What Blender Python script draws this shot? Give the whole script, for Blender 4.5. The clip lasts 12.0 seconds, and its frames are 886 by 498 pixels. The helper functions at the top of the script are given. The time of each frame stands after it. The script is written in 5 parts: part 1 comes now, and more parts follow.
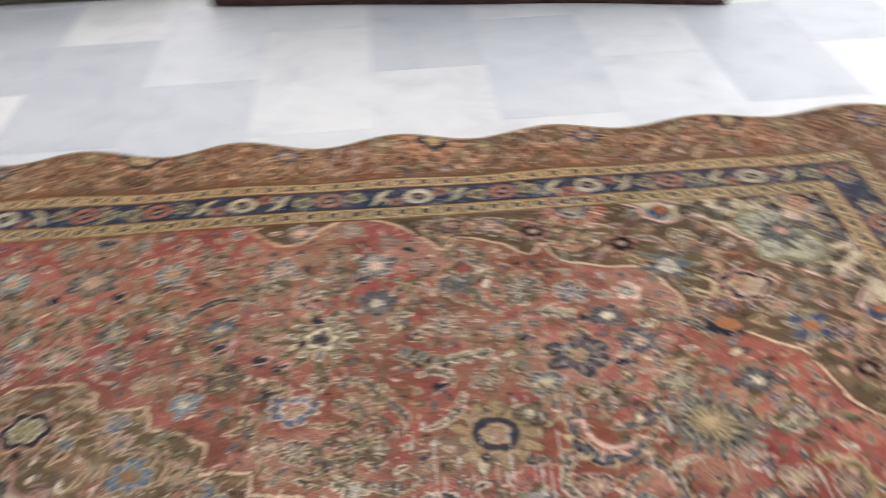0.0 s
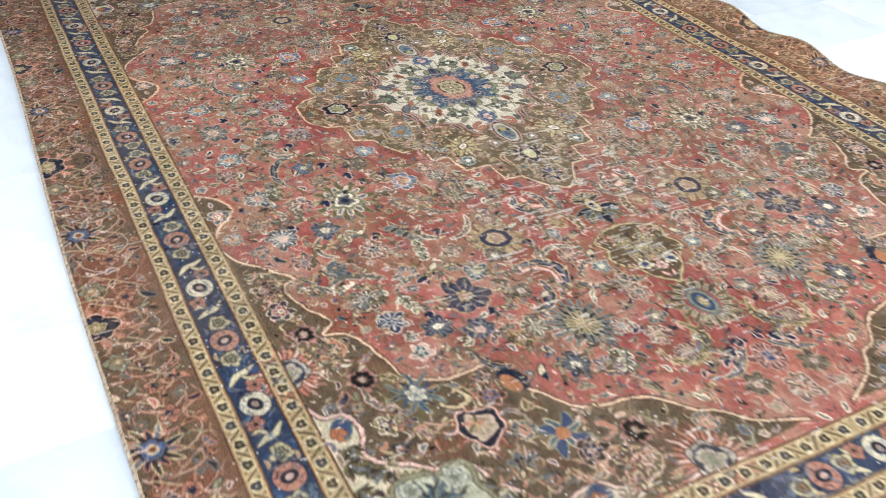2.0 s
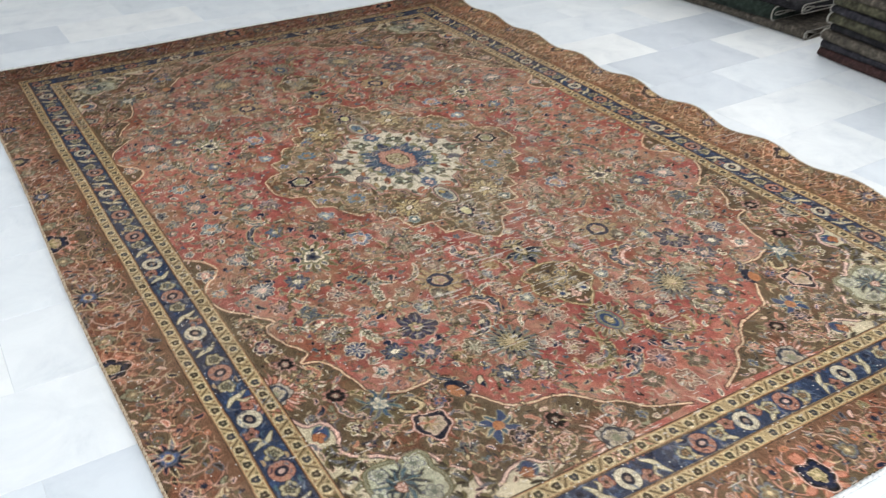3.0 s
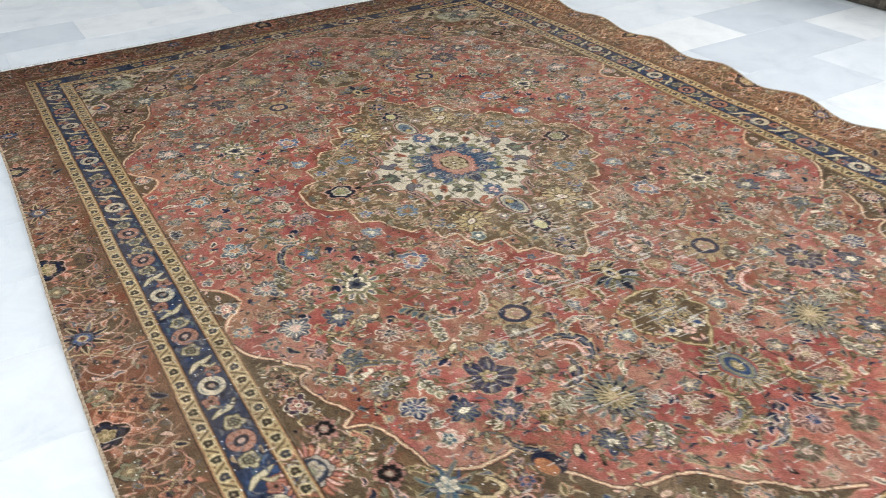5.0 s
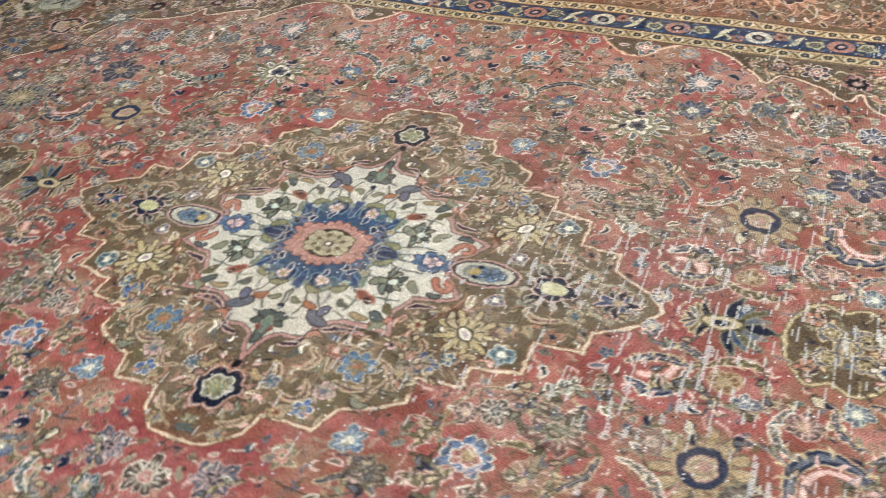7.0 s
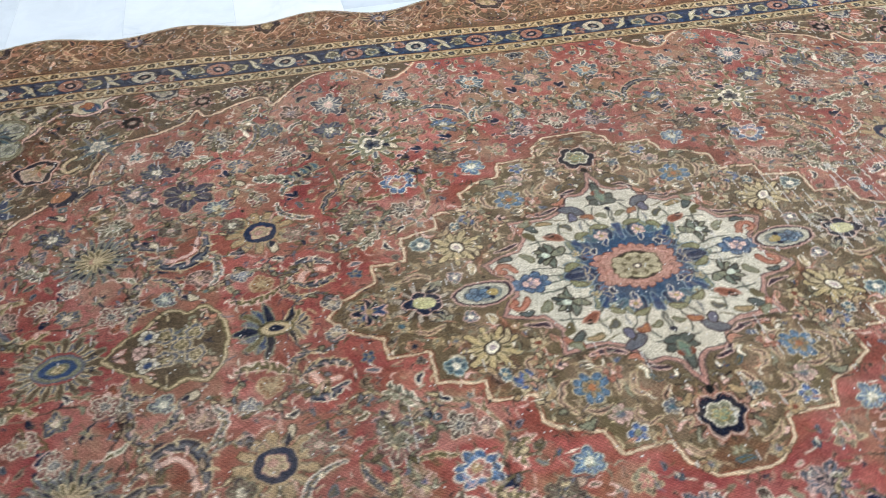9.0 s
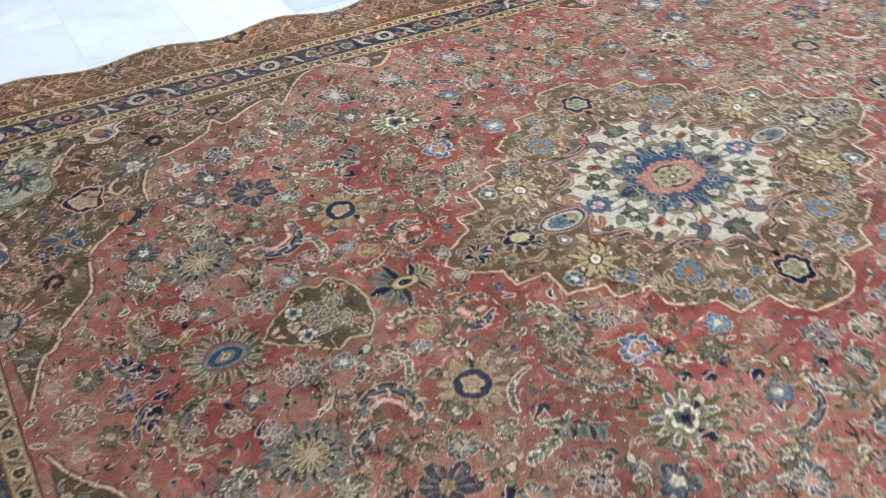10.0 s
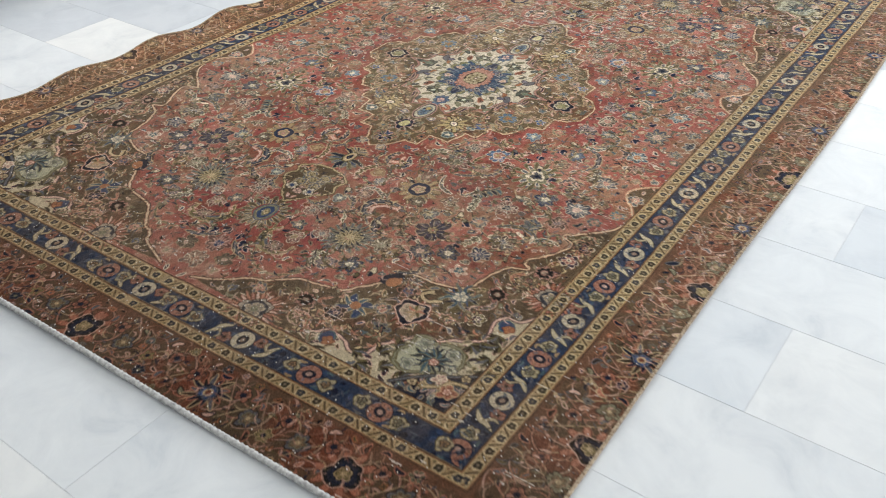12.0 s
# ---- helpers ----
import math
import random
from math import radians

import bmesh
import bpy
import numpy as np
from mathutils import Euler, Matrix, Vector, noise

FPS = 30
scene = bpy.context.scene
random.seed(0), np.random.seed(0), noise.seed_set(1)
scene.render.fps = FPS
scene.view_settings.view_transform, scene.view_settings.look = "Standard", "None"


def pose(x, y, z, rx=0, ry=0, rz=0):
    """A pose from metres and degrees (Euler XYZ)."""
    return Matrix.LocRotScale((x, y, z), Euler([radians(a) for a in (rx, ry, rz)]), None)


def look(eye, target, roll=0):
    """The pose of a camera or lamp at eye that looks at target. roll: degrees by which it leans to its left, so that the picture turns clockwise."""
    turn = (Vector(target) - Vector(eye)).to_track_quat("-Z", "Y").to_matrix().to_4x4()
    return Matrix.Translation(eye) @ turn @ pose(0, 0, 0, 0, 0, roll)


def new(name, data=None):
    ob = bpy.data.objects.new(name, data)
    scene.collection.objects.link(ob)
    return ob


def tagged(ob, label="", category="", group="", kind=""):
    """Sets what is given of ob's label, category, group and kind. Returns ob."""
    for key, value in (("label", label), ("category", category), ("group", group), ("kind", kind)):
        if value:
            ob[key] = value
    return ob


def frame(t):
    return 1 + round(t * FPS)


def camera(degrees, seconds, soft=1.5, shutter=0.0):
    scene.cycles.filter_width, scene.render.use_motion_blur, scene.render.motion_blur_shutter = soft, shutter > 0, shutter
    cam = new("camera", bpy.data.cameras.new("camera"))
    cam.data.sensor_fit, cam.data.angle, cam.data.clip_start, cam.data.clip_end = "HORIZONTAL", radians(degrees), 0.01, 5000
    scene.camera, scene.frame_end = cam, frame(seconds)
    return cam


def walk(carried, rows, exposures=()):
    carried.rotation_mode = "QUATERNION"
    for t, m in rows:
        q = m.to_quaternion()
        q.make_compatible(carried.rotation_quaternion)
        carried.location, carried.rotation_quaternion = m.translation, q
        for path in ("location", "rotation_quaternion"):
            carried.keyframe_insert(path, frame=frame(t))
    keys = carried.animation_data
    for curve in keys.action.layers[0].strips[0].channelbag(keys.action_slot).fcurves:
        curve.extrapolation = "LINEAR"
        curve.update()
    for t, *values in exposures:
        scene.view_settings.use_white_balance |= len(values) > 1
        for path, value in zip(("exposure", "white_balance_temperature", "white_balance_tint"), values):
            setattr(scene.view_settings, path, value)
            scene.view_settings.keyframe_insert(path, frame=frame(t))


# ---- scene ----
cam = camera(54.9, 12.0, soft=0.75, shutter=0.35)
PATH = [
    (0, (0.657, -0.629, 1.06), (0.761, 0.976, -0.128), -2.3),
    (0.2, (0.765, -0.603, 1.096), (0.42, 0.941, -0.129), -2.4),
    (0.5, (0.945, -0.688, 1.083), (-0.033, 0.598, -0.095), -1.8),
    (0.8, (1.203, -0.822, 1.117), (-0.116, 0.151, -0.03), -3.2),
    (1.2, (1.552, -0.996, 1.107), (0.129, -0.188, -0.043), -2.1),
    (1.5, (1.794, -1.15, 1.151), (0.383, -0.348, -0.017), 0.9),
    (2, (2.178, -1.228, 1.224), (0.78, -0.449, 0.024), 1.6),
    (2.5, (2.411, -1.352, 1.317), (0.995, -0.54, 0.162), 0.5),
    (3, (2.53, -1.404, 1.409), (1.099, -0.495, 0.348), 0.2),
    (3.2, (2.536, -1.429, 1.421), (1.122, -0.473, 0.378), 0.8),
    (4.8, (2.177, -1.236, 1.238), (0.707, -0.378, 0.188), -0.9),
    (5, (2.105, -1.239, 1.194), (0.625, -0.404, 0.139), -1.9),
    (5.5, (1.812, -1.286, 1.138), (0.469, -0.315, 0.018), -4.3),
    (6, (1.479, -1.173, 1.089), (0.433, 0.009, -0.139), -6.5),
    (6.5, (1.107, -1.093, 1.103), (0.225, 0.148, -0.193), -7.7),
    (7, (0.758, -1.072, 1.104), (0.119, 0.276, -0.228), -6.2),
    (7.2, (0.613, -1.078, 1.122), (0.102, 0.316, -0.218), -4.5),
    (8.8, (-0.562, -1.145, 1.134), (-0.301, 0.357, -0.16), -1.7),
    (9, (-0.663, -1.162, 1.133), (-0.321, 0.328, -0.157), -1.3),
    (9.5, (-0.999, -1.147, 1.13), (-0.509, 0.31, -0.149), -3.0),
    (10, (-1.294, -1.175, 1.169), (-0.534, 0.166, -0.106), -1.7),
    (10.5, (-1.651, -1.292, 1.244), (-0.666, -0.101, -0.025), -0.2),
    (11, (-1.979, -1.326, 1.23), (-0.827, -0.261, -0.011), 0.6),
    (11.5, (-2.251, -1.482, 1.327), (-1.018, -0.492, 0.103), -1.1),
    (12, (-2.485, -1.685, 1.416), (-1.197, -0.725, 0.225), -1.1),
]
walk(cam, [(t, look(eye, target, roll)) for t, eye, target, roll in PATH],
     exposures=[(0.0, -0.2, 6700, 16), (0.5, -0.13, 6700, 16), (1.0, 0.23, 6350, 11), (1.5, 0.48, 6050, 10), (2.0, 0.35, 6050, 10), (2.5, -0.09, 6550, 11), (3.0, 0.02, 6400, 10),
                (5.0, 0.13, 6350, 10), (5.5, 0.08, 6450, 11), (6.0, 0.34, 6150, 10), (6.5, 0.45, 5850, 10), (7.2, 0.34, 5950, 9), (8.8, 0.22, 5850, 8), (9.5, 0.22, 5850, 8),
                (10.0, 0.24, 5800, 10), (10.5, 0.35, 5700, 9), (11.0, 0.38, 5650, 9), (11.5, 0.40, 6200, 9), (12.0, 0.0, 6600, 10)])

# ---- world, daylight and exposure ----
FLOOR_Z = -0.009
world = bpy.data.worlds.new("world")
scene.world = world
world.use_nodes = True
wn, wl = world.node_tree.nodes, world.node_tree.links
sky = wn.new("ShaderNodeTexSky")
sky.sky_type = "NISHITA"
sky.sun_disc = False
sky.sun_elevation, sky.sun_rotation = radians(48), radians(200)
wl.new(sky.outputs["Color"], wn["Background"].inputs["Color"])
wn["Background"].inputs["Strength"].default_value = 0.1

ROOM = (-5.2, 5.4, -5.0, 5.2, 3.3)  # west, east, south, north, ceiling


def window_light(name, place, target, width, height, power, colour):
    lamp = bpy.data.lights.new(name, "AREA")
    lamp.shape, lamp.size, lamp.size_y = "RECTANGLE", width, height
    lamp.energy, lamp.color = power, colour
    ob = new(name, lamp)
    ob.matrix_world = look(place, target)
    return ob


window_light("daylight_east", (ROOM[1] + 0.05, 0.3, 1.75), (0.0, 0.3, 1.2), 7.0, 2.7, 330, (0.95, 0.98, 1.0))
window_light("daylight_north", (0.6, ROOM[3] + 0.05, 1.75), (0.6, 0.0, 1.2), 8.0, 2.7, 195, (1.0, 0.97, 0.94))
# added fill lamp on the unseen south side, brightens the near floor
window_light("fill_south", (-0.8, ROOM[2] - 0.05, 1.75), (-0.8, 0.0, 1.2), 6.8, 2.7, 110, (0.96, 0.98, 1.0))

# ---- materials ----
def material(name, rough=0.8, spec=0.5):
    m = bpy.data.materials.new(name)
    m.use_nodes = True
    nt = m.node_tree
    b = nt.nodes["Principled BSDF"]
    b.inputs["Roughness"].default_value = rough
    b.inputs["Specular IOR Level"].default_value = spec
    return m, nt, b


def node(nt, kind, **values):
    n = nt.nodes.new(kind)
    for key, value in values.items():
        n.inputs[key.replace("_", " ")].default_value = value
    return n


def ramp(nt, fac, stops):
    r = nt.nodes.new("ShaderNodeValToRGB")
    while len(r.color_ramp.elements) < len(stops):
        r.color_ramp.elements.new(0.5)
    for e, (at, col) in zip(r.color_ramp.elements, stops):
        e.position, e.color = at, (*col, 1)
    nt.links.new(fac, r.inputs["Fac"])
    return r.outputs["Color"]


def mixed(nt, fac, a, b, kind="MIX"):
    n = nt.nodes.new("ShaderNodeMix")
    n.data_type, n.blend_type = "RGBA", kind
    for sock, val in ((n.inputs["Factor"], fac), (n.inputs["A"], a), (n.inputs["B"], b)):
        if isinstance(val, bpy.types.NodeSocket):
            nt.links.new(val, sock)
        elif isinstance(val, (int, float)):
            sock.default_value = val
        else:
            sock.default_value = (*val, 1)
    return n.outputs["Result"]


def bumped(nt, b, height, strength, distance):
    n = nt.nodes.new("ShaderNodeBump")
    n.inputs["Strength"].default_value, n.inputs["Distance"].default_value = strength, distance
    nt.links.new(height, n.inputs["Height"])
    nt.links.new(n.outputs["Normal"], b.inputs["Normal"])


def pile_material():
    """Worn wool pile: the woven colour, fibre grain, weft ridges."""
    m, nt, b = material("wool_pile", 0.95, 0.08)
    col = nt.nodes.new("ShaderNodeVertexColor")
    col.layer_name = "weave"
    pos = nt.nodes.new("ShaderNodeNewGeometry").outputs["Position"]
    grain = node(nt, "ShaderNodeTexNoise", Scale=420.0, Detail=2.0)
    nt.links.new(pos, grain.inputs["Vector"])
    tone = ramp(nt, grain.outputs["Fac"], [(0.28, (0.58, 0.58, 0.58)), (0.72, (1.40, 1.40, 1.40))])
    base = mixed(nt, 1.0, col.outputs["Color"], tone, "MULTIPLY")
    threads = []
    for direction, scale in (("X", 105.0), ("Y", 118.0)):
        rows = nt.nodes.new("ShaderNodeTexWave")
        rows.bands_direction = direction
        rows.inputs["Scale"].default_value = scale
        rows.inputs["Distortion"].default_value = 0.8
        rows.inputs["Detail Scale"].default_value = 4.0
        nt.links.new(pos, rows.inputs["Vector"])
        threads.append(rows.outputs["Fac"])
    knots = mixed(nt, 0.5, threads[0], threads[1])
    base = mixed(nt, 1.0, base, ramp(nt, knots, [(0.15, (0.74, 0.74, 0.74)), (0.75, (1.16, 1.16, 1.16))]), "MULTIPLY")
    nt.links.new(base, b.inputs["Base Color"])
    both = mixed(nt, 0.4, grain.outputs["Fac"], knots)
    bumped(nt, b, both, 0.55, 0.003)
    return m


def cord_material(name, light, dark):
    m, nt, b = material(name, 0.9, 0.2)
    pos = nt.nodes.new("ShaderNodeNewGeometry").outputs["Position"]
    n = node(nt, "ShaderNodeTexNoise", Scale=120.0, Detail=3.0)
    nt.links.new(pos, n.inputs["Vector"])
    nt.links.new(ramp(nt, n.outputs["Fac"], [(0.3, dark), (0.65, light)]), b.inputs["Base Color"])
    bumped(nt, b, n.outputs["Fac"], 0.5, 0.003)
    return m


def marble_material(joined=False):
    """Polished white marble, one tone for each slab, with faint grey clouds, veins and scuffs."""
    m, nt, b = material("white_marble", 0.4, 0.22)
    pos = nt.nodes.new("ShaderNodeNewGeometry").outputs["Position"]
    own = nt.nodes.new("ShaderNodeNewGeometry").outputs["Random Per Island"] if joined else nt.nodes.new("ShaderNodeObjectInfo").outputs["Random"]
    shift = nt.nodes.new("ShaderNodeVectorMath")
    shift.operation = "MULTIPLY_ADD"
    nt.links.new(own, shift.inputs[0])
    shift.inputs[1].default_value = (7.0, 11.0, 3.0)
    nt.links.new(pos, shift.inputs[2])
    cloud = node(nt, "ShaderNodeTexNoise", Scale=6.0, Detail=8.0, Roughness=0.66, Distortion=0.6)
    nt.links.new(shift.outputs[0], cloud.inputs["Vector"])
    vein = node(nt, "ShaderNodeTexNoise", Scale=1.3, Detail=5.0, Roughness=0.55, Distortion=0.8)
    nt.links.new(shift.outputs[0], vein.inputs["Vector"])
    slab = ramp(nt, own, [(0.0, (0.57, 0.60, 0.635)), (0.3, (0.65, 0.685, 0.715)), (0.7, (0.71, 0.735, 0.75)), (1.0, (0.75, 0.76, 0.755))])
    a = mixed(nt, 1.0, slab, ramp(nt, cloud.outputs["Fac"], [(0.30, (0.84, 0.86, 0.88)), (0.42, (0.95, 0.955, 0.96)), (0.60, (1.03, 1.03, 1.025))]), "MULTIPLY")
    v = mixed(nt, 1.0, a, ramp(nt, vein.outputs["Fac"], [(0.35, (0.955, 0.965, 0.975)), (0.60, (1.01, 1.01, 1.005))]), "MULTIPLY")
    nt.links.new(v, b.inputs["Base Color"])
    rough = nt.nodes.new("ShaderNodeMapRange")
    nt.links.new(cloud.outputs["Fac"], rough.inputs["Value"])
    rough.inputs["To Min"].default_value, rough.inputs["To Max"].default_value = 0.42, 0.62
    nt.links.new(rough.outputs["Result"], b.inputs["Roughness"])
    bumped(nt, b, cloud.outputs["Fac"], 0.05, 0.004)
    return m


def plaster_material(name, col):
    m, nt, b = material(name, 0.85, 0.3)
    n = node(nt, "ShaderNodeTexNoise", Scale=2.5, Detail=5.0)
    nt.links.new(nt.nodes.new("ShaderNodeNewGeometry").outputs["Position"], n.inputs["Vector"])
    nt.links.new(ramp(nt, n.outputs["Fac"], [(0.3, tuple(c * 0.93 for c in col)), (0.7, col)]), b.inputs["Base Color"])
    bumped(nt, b, n.outputs["Fac"], 0.1, 0.01)
    return m


def folded_material(name, light, dark):
    """The back and nap of a folded carpet: mottled, ribbed, with faint remains of a pattern."""
    m, nt, b = material(name, 0.95, 0.15)
    pos = nt.nodes.new("ShaderNodeNewGeometry").outputs["Position"]
    big = node(nt, "ShaderNodeTexNoise", Scale=34.0, Detail=6.0, Roughness=0.72)
    fine = node(nt, "ShaderNodeTexNoise", Scale=240.0, Detail=2.0)
    nt.links.new(pos, big.inputs["Vector"])
    nt.links.new(pos, fine.inputs["Vector"])
    a = ramp(nt, big.outputs["Fac"], [(0.32, dark), (0.52, light), (0.62, tuple(c * 1.6 for c in light)), (0.72, tuple(c * 3.0 for c in light))])
    t = ramp(nt, fine.outputs["Fac"], [(0.3, (0.6, 0.6, 0.6)), (0.7, (1.3, 1.3, 1.3))])
    nt.links.new(mixed(nt, 1.0, a, t, "MULTIPLY"), b.inputs["Base Color"])
    bumped(nt, b, fine.outputs["Fac"], 0.6, 0.003)
    return m


PILE = pile_material()
CORD = cord_material("cotton_cord", (0.62, 0.62, 0.60), (0.30, 0.30, 0.30))
OVERCAST = cord_material("overcast_edge", (0.52, 0.42, 0.30), (0.16, 0.10, 0.06))
MARBLE = marble_material()
MARBLE_JOINED = marble_material(True)
GROUT = plaster_material("grout", (0.62, 0.645, 0.665))
PLASTER = plaster_material("white_plaster", (0.78, 0.78, 0.77))
GREIGE = plaster_material("greige_plaster", (0.30, 0.29, 0.27))

# ---- helpers for meshes ----
def part(name, bm, mat, parent=None, label=""):
    me = bpy.data.meshes.new(name)
    bm.to_mesh(me)
    bm.free()
    me.materials.append(mat)
    ob = new(name, me)
    ob.parent = parent
    if label:
        ob["label"] = label
    return ob


def block(x0, x1, y0, y1, z0, z1, bevel=0.0):
    bm = bmesh.new()
    bmesh.ops.create_cube(bm, size=1)
    m = Matrix.Translation(((x0 + x1) / 2, (y0 + y1) / 2, (z0 + z1) / 2)) @ Matrix.Diagonal((x1 - x0, y1 - y0, z1 - z0, 1))
    bmesh.ops.transform(bm, matrix=m, verts=bm.verts)
    if bevel:
        bmesh.ops.bevel(bm, geom=bm.edges[:], offset=bevel, segments=2, affect="EDGES")
    return bm


# ---- the room: walls with wide window openings to the east and north, an added fill opening to the south, ceiling ----
W, E, S, N, TOP = ROOM
tagged(part("wall_west", block(W - 0.2, W, S, N, FLOOR_Z, TOP), GREIGE), "plain greige plastered wall", "wall", kind="structure")
# unseen wall; its opening is made up to let the fill lamp in
wall = tagged(new("wall_south"), "unseen white plastered wall with a wide opening for light", "wall", kind="structure")
part("sill_wall", block(W, E, S - 0.2, S, FLOOR_Z, 0.4), PLASTER, wall)
part("lintel", block(W, E, S - 0.2, S, 3.1, TOP), PLASTER, wall)
part("pier", block(W, -4.2, S - 0.2, S, 0.4, 3.1), PLASTER, wall)
part("pier", block(2.6, E, S - 0.2, S, 0.4, 3.1), PLASTER, wall)
wall = tagged(new("wall_north"), "unseen white plastered wall with a wide opening for light", "wall", kind="structure")
part("sill_wall", block(W, E, N, N + 0.2, FLOOR_Z, 0.4), PLASTER, wall)
part("lintel", block(W, E, N, N + 0.2, 3.1, TOP), PLASTER, wall)
part("pier", block(W, -3.4, N, N + 0.2, 0.4, 3.1), PLASTER, wall)
part("pier", block(4.6, E, N, N + 0.2, 0.4, 3.1), PLASTER, wall)
wall = tagged(new("wall_east"), "unseen white plastered wall with a wide opening for light", "wall", kind="structure")
part("sill_wall", block(E, E + 0.2, S, N, FLOOR_Z, 0.4), PLASTER, wall)
part("lintel", block(E, E + 0.2, S, N, 3.1, TOP), PLASTER, wall)
part("pier", block(E, E + 0.2, S, -3.2, 0.4, 3.1), PLASTER, wall)
part("pier", block(E, E + 0.2, 3.8, N, 0.4, 3.1), PLASTER, wall)
tagged(part("ceiling", block(W - 0.2, E + 0.2, S - 0.2, N + 0.2, TOP, TOP + 0.2), PLASTER), "plain white ceiling", "ceiling", kind="structure")

# ---- the rug: its design is drawn for one quarter and mirrored, as it was woven ----
PX = 0.0015  # grid of the drawing, metres
HALF_U, HALF_V = 1.80, 1.23
NU, NV = int(HALF_U / PX) + 8, int(HALF_V / PX) + 8
UU, VV = np.meshgrid(np.arange(NU) * PX, np.arange(NV) * PX)
ART = np.zeros((NV, NU, 3))
BUSY = np.zeros((NV, NU), bool)
KEEP = np.zeros((NV, NU), bool)
rng = np.random.default_rng(7)

RED, ROSE, PINK = (0.300, 0.083, 0.060), (0.355, 0.140, 0.105), (0.46, 0.285, 0.215)
BROWN, UMBER, RUST = (0.118, 0.078, 0.040), (0.050, 0.033, 0.022), (0.20, 0.060, 0.029)
GOLD, STRAW, CREAM = (0.295, 0.195, 0.092), (0.37, 0.275, 0.145), (0.49, 0.415, 0.290)
NAVY, BLUE, TEAL, SLATE = (0.016, 0.024, 0.056), (0.040, 0.072, 0.150), (0.066, 0.118, 0.135), (0.115, 0.118, 0.128)
OLIVE, SAGE, BLACK, IVORY = (0.125, 0.098, 0.038), (0.185, 0.175, 0.105), (0.012, 0.010, 0.013), (0.385, 0.335, 0.240)
MINT, ORANGE, SALMON, PLUM, MUSTARD = (0.36, 0.365, 0.26), (0.31, 0.115, 0.042), (0.35, 0.135, 0.078), (0.066, 0.036, 0.050), (0.30, 0.205, 0.060)


def window(u, v, r):
    a, b = max(0, int((u - r) / PX)), min(NU, int((u + r) / PX) + 2)
    c, d = max(0, int((v - r) / PX)), min(NV, int((v + r) / PX) + 2)
    return slice(c, max(c, d)), slice(a, max(a, b))


def paint(win, mask, col, alpha=1.0, busy=True):
    a = (np.clip(mask, 0, 1) * alpha)[..., None]
    ART[win] = ART[win] * (1 - a) + np.array(col) * a
    if busy:
        BUSY[win] |= mask > 0.5


def soft(x):
    """Coverage from a signed distance in metres, negative inside."""
    return np.clip(0.5 - x / (1.3 * PX), 0, 1)


def polar(u, v, r, turn=0.0, squash=1.0, tilt=0.0):
    win = window(u, v, r)
    x, y = UU[win] - u, VV[win] - v
    c, s = math.cos(tilt), math.sin(tilt)
    x, y = c * x + s * y, (c * y - s * x) / squash
    return win, np.hypot(x, y), np.arctan2(y, x) - turn


def disc(u, v, r, col, squash=1.0, tilt=0.0):
    win, rr, th = polar(u, v, r * 1.1, 0, squash, tilt)
    paint(win, soft(rr - r), col)


def petals(u, v, r, n, col, edge=None, depth=0.3, turn=0.0, squash=1.0, tilt=0.0, rim=0.003):
    """A lobed flower: n rounded petals, with a contrasting outline and lines between the petals."""
    win, rr, th = polar(u, v, r * 1.25, turn, squash, tilt)
    k1, k2 = 37.0 * u + 11.0 * v, 53.0 * v + 5.0 * u
    edge_r = r * (1 - depth + depth * np.abs(np.cos(n * th / 2)) ** 0.7) * (1 + 0.10 * np.sin(3 * th + k1) + 0.09 * np.sin(5 * th + k2))
    if edge is not None:
        paint(win, soft(rr - edge_r - rim), edge)
    paint(win, soft(rr - edge_r), col)
    if r > 0.016:
        inner = np.array(col) * (0.55 if sum(col) > 0.35 else 1.9)
        paint(win, soft(np.abs(rr - edge_r * 0.62) - 0.0022), inner, 0.7)
        vein = np.abs(np.sin(n * th / 2 * 3 + k1)) * rr * 0.66 / n
        paint(win, soft(vein - 0.0012) * (rr < edge_r * 0.92), inner, 0.5)
    if edge is not None:
        gap = np.abs(np.sin((n * th / 2 + math.pi / 2))) * rr * 2 / n
        paint(win, soft(gap - rim * 0.45) * (rr < edge_r * 0.95), edge, 0.75)


def spikes(u, v, r0, r1, n, col, edge=None, turn=0.0, squash=1.0, tilt=0.0, fat=0.5):
    """Separate pointed petals that radiate from a core."""
    win, rr, th = polar(u, v, r1 * 1.15, turn, squash, tilt)
    a = np.abs((n * th / (2 * math.pi)) % 1 - 0.5) * 2
    along = np.clip((rr - r0) / max(1e-6, r1 - r0), 0, 1)
    wide = fat * (0.35 + 0.65 * np.sin(np.pi * np.clip(along * 0.85 + 0.12, 0, 1)))
    d = (a - wide) * rr * math.pi / n
    inside = (rr > r0) & (rr < r1)
    if edge is not None:
        paint(win, soft(d - 0.003) * ((rr > r0) & (rr < r1 + 0.003)), edge)
    paint(win, soft(d) * inside, col)


def keep(u, v, r):
    """Nothing small is laid over the heart of a large blossom."""
    win, rr, th = polar(u, v, r)
    KEEP[win] |= rr < r


